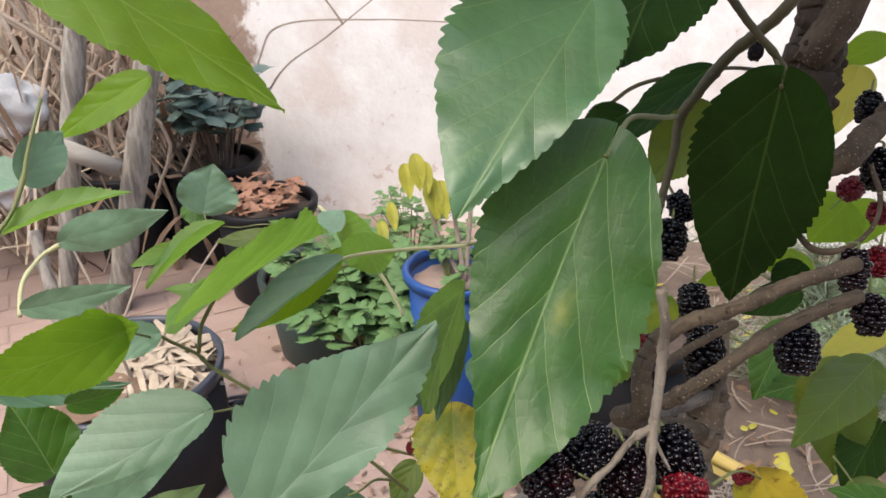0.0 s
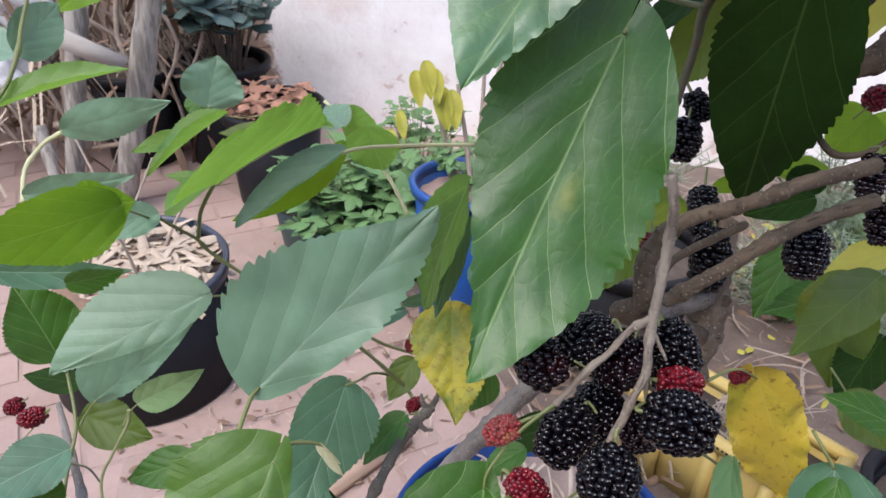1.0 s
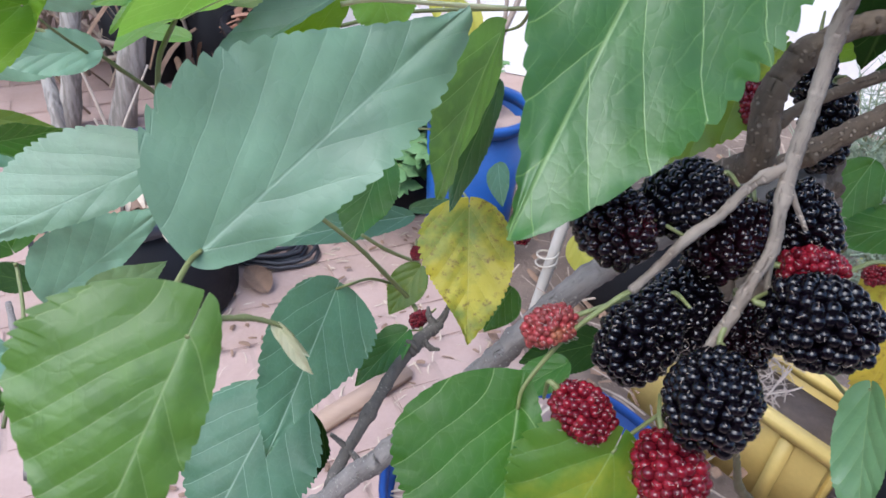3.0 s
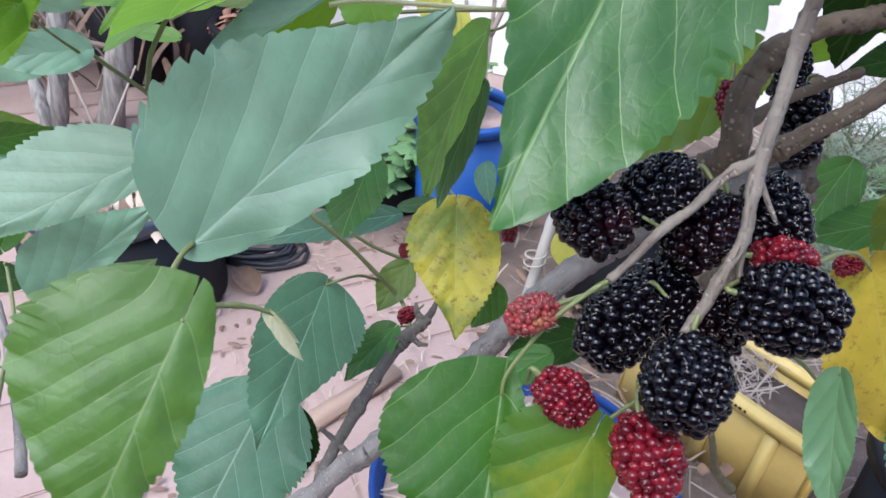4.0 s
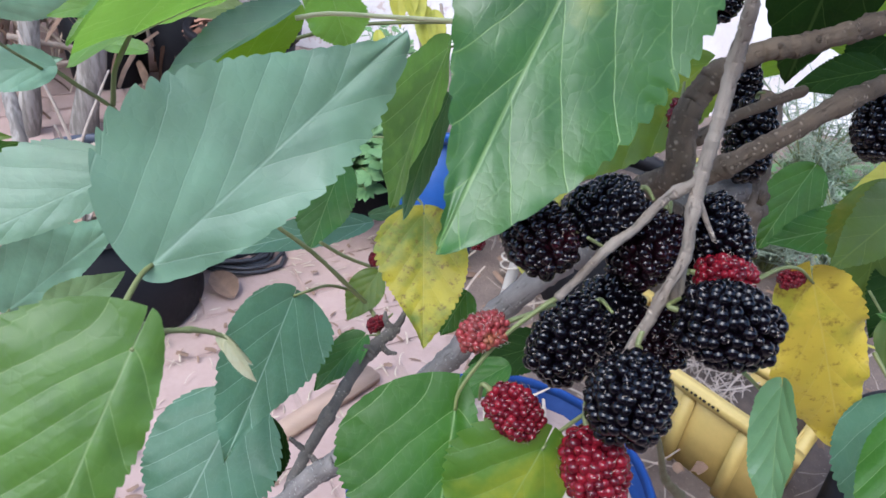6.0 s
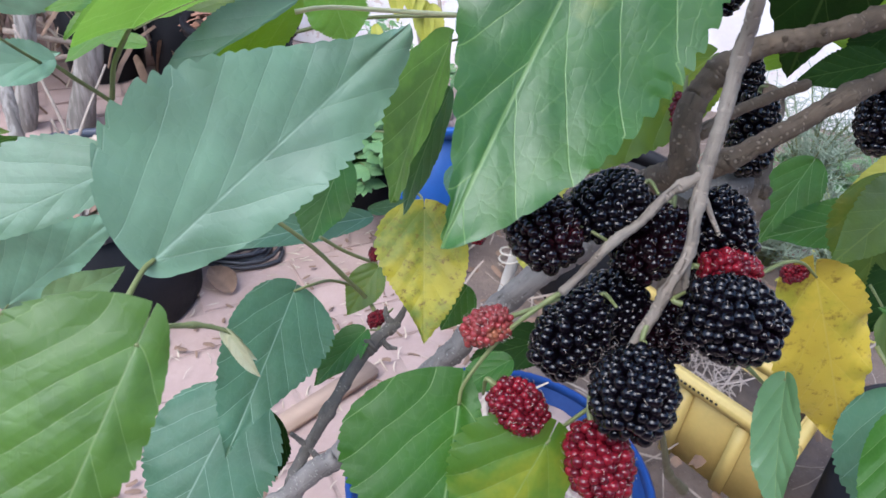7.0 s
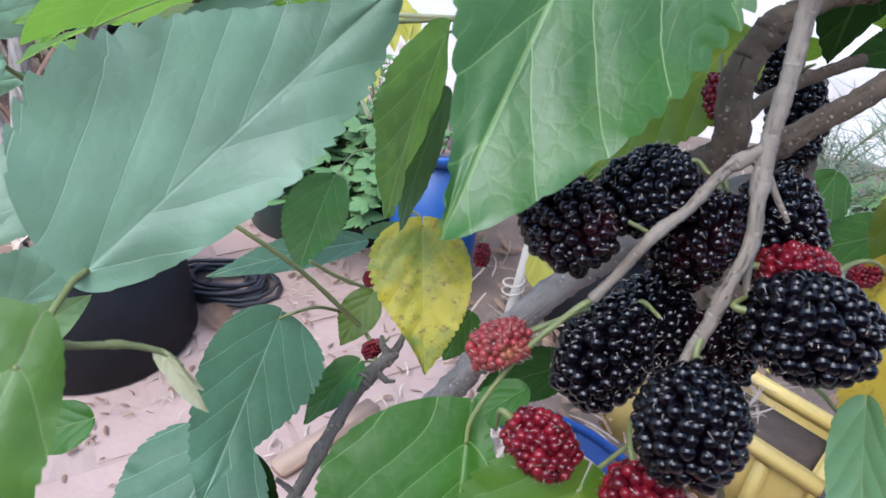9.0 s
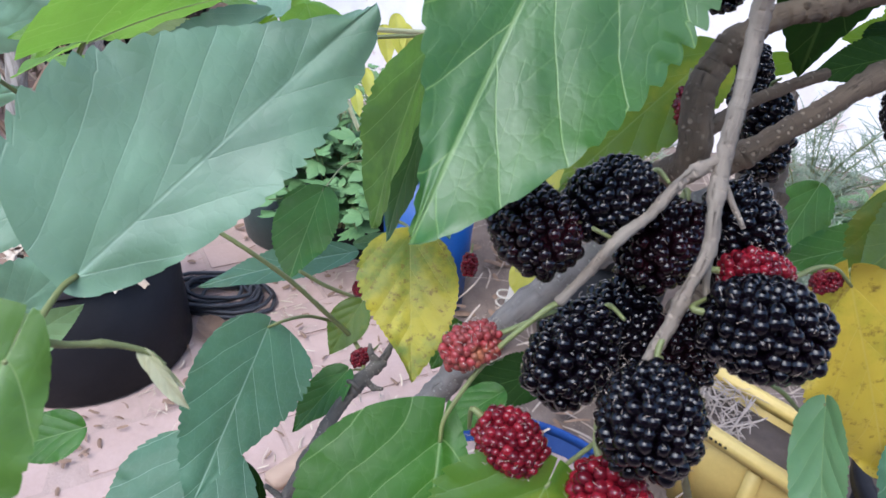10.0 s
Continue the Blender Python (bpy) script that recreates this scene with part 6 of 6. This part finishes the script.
berry((0.023, 0.136, 0.851), (-0.90, -0.35, -0.25), 0.0135, 0.0096, BERRY_PINK, fine=2, stalk=(0.040, 0.138, 0.860), label="small unripe pink berry")
berry((0.119, 0.235, 0.861), (-0.09, -0.58, -0.81), 0.0302, 0.0171, BERRY_BLACK, fine=2, stalk=(0.115, 0.229, 0.882))
berry((0.121, 0.263, 0.870), (-0.09, -0.58, -0.81), 0.0258, 0.0150, BERRY_BLACK, fine=2)
berry((0.145, 0.209, 0.883), (-0.09, -0.58, -0.81), 0.0229, 0.0167, BERRY_BLACK, fine=2, stalk=(0.148, 0.216, 0.893))
berry((0.212, 0.275, 0.802), (0.08, -0.59, -0.80), 0.0154, 0.0123, BERRY_RED, fine=1)
berry((0.116, 0.173, 0.848), (-0.91, -0.22, -0.36), 0.0084, 0.0061, BERRY_RED, fine=1)
berry((0.088, 0.223, 0.873), (-0.00, -0.59, -0.81), 0.0141, 0.0086, BERRY_RED, fine=1)
berry((0.040, 0.364, 0.719), (-0.09, -0.58, -0.81), 0.0144, 0.0096, BERRY_RED, fine=1)
berry((-0.022, 0.354, 0.705), (0.08, -0.59, -0.80), 0.0096, 0.0068, BERRY_RED, fine=1)
berry((-0.015, 0.300, 0.702), (-0.82, -0.31, -0.48), 0.0124, 0.0087, BERRY_RED, fine=1)
berry((0.232, 0.346, 0.900), (-0.77, -0.28, -0.58), 0.0154, 0.0135, BERRY_RED, fine=1, stalk=(0.219, 0.339, 0.890))
berry((0.236, 0.322, 0.895), (0.00, -0.43, -0.90), 0.0134, 0.0116, BERRY_RED, fine=1)
berry((0.176, 0.235, 0.905), (-0.17, -0.43, -0.89), 0.0205, 0.0126, BERRY_PURPLE, fine=1, stalk=(0.174, 0.242, 0.915))
berry((0.202, 0.260, 0.897), (-0.17, -0.43, -0.89), 0.0157, 0.0118, BERRY_RED, fine=1)
berry((0.111, 0.282, 0.898), (-0.17, -0.43, -0.89), 0.0216, 0.0172, BERRY_BLACK, fine=1)
berry((0.118, 0.292, 0.911), (0.50, -0.38, -0.78), 0.0168, 0.0126, BERRY_BLACK, fine=1)
berry((0.207, 0.286, 0.933), (-0.17, -0.43, -0.89), 0.0214, 0.0161, BERRY_BLACK, fine=1, stalk=(0.199, 0.286, 0.947))
berry((0.216, 0.322, 0.953), (-0.17, -0.43, -0.89), 0.0172, 0.0129, BERRY_BLACK, fine=1)
berry((0.138, 0.285, 0.988), (-0.17, -0.43, -0.89), 0.0085, 0.0065, BERRY_PURPLE, fine=1, stalk=(0.132, 0.271, 0.998))
berry((0.196, 0.246, 0.877), (0.00, -0.43, -0.90), 0.0207, 0.0155, BERRY_PURPLE, fine=1)
berry((-0.299, 0.340, 0.633), (-0.92, -0.21, -0.32), 0.0217, 0.0150, BERRY_RED, fine=1, stalk=(-0.307, 0.325, 0.618))
berry((-0.316, 0.348, 0.635), (-0.84, -0.29, -0.45), 0.0151, 0.0126, BERRY_RED, fine=1)


# ---- unseen crown added above and beside the camera to shade the fruit ----
def shade_leaf(r, foot, size):
    a = r.uniform(0, 6.283)
    d = Vector((math.cos(a), math.sin(a), r.uniform(-0.7, 0.1))).normalized()
    leaf(tuple(foot), tuple(Vector(foot) + d * size), size * r.uniform(0.6, 0.75), (r.uniform(-0.4, 0.4), r.uniform(-0.4, 0.4), 1), LEAF_MID, cup=0.1, fine=0)


crown = random.Random(12)
for pts in ([(0.170, 0.30, 0.98), (0.22, 0.28, 1.12), (0.20, 0.16, 1.22), (0.08, 0.06, 1.27)],
            [(0.22, 0.28, 1.12), (0.16, 0.40, 1.24), (0.05, 0.5, 1.30)], [(0.22, 0.28, 1.12), (0.36, 0.36, 1.22), (0.46, 0.28, 1.27)], [(0.22, 0.28, 1.12), (0.34, 0.16, 1.22), (0.42, 0.04, 1.26)],
            [(0.22, 0.28, 1.12), (0.12, 0.26, 1.20), (-0.02, 0.22, 1.25), (-0.12, 0.16, 1.27)]):
    stem("branch", pts, [0.009, 0.007, 0.005, 0.004, 0.003][:len(pts)], BARK, knots=3)
    for q in smooth_line(pts, 6)[3:]:
        for _ in range(3):
            shade_leaf(crown, (q[0] + crown.uniform(-0.05, 0.05), q[1] + crown.uniform(-0.05, 0.05), max(q[2], 1.19) + crown.uniform(0.0, 0.06)), crown.uniform(0.09, 0.13))

# ---- paving, last ----
pavement = thing("pavement", (0, 0, 0), "dusty pink concrete block paving", "pavement", kind="structure")
BW, BL, JOINT, TURN = 0.10, 0.20, 0.004, radians(28)
stones = []
for k in range(5):
    bm = box((-BL / 2 + JOINT / 2, -BW / 2 + JOINT / 2, -0.045), (BL / 2 - JOINT / 2, BW / 2 - JOINT / 2, 0.0))
    bmesh.ops.bevel(bm, geom=[e for e in bm.edges if all(v.co.z > -0.01 for v in e.verts)], offset=0.003, segments=2, affect="EDGES")
    for v in bm.verts:
        v.co += Vector((SEED.uniform(-1, 1), SEED.uniform(-1, 1), SEED.uniform(-1, 1))) * 0.0012
    me = bpy.data.meshes.new("paver")
    bm.to_mesh(me)
    bm.free()
    me.materials.append(PAVER)
    stones.append(me)
rest = []
built = 0
spots = []
for row in range(-24, 30):
    for col in range(-14, 16):
        u, v = (col + 0.5 * (row % 2)) * BL, row * BW
        x, y = u * math.cos(TURN) - v * math.sin(TURN) - 0.2, u * math.sin(TURN) + v * math.cos(TURN) + 1.1
        if -2.2 < x < 0.30 - 0.12 * y and -0.4 < y < 2.3:
            spots.append((math.hypot(x + 0.2, y - 0.9), x, y))
spots.sort()
for k, (_, x, y) in enumerate(spots):
    me = stones[k % 5]
    z = SEED.uniform(-0.003, 0.002)
    m = pose(x, y, z, SEED.uniform(-0.6, 0.6), SEED.uniform(-0.6, 0.6), math.degrees(TURN) + SEED.uniform(-0.5, 0.5))
    if k < 290:
        ob = new("paver", me)
        ob.parent = pavement
        ob.matrix_basis = m
    else:
        rest.append(([np.array(m @ v.co) for v in me.vertices], [tuple(p.vertices) for p in me.polygons]))
if rest:
    tagged(part("paver_field", merged(rest), PAVER, pavement, at=(0, 0, 0)), kind="stuff")
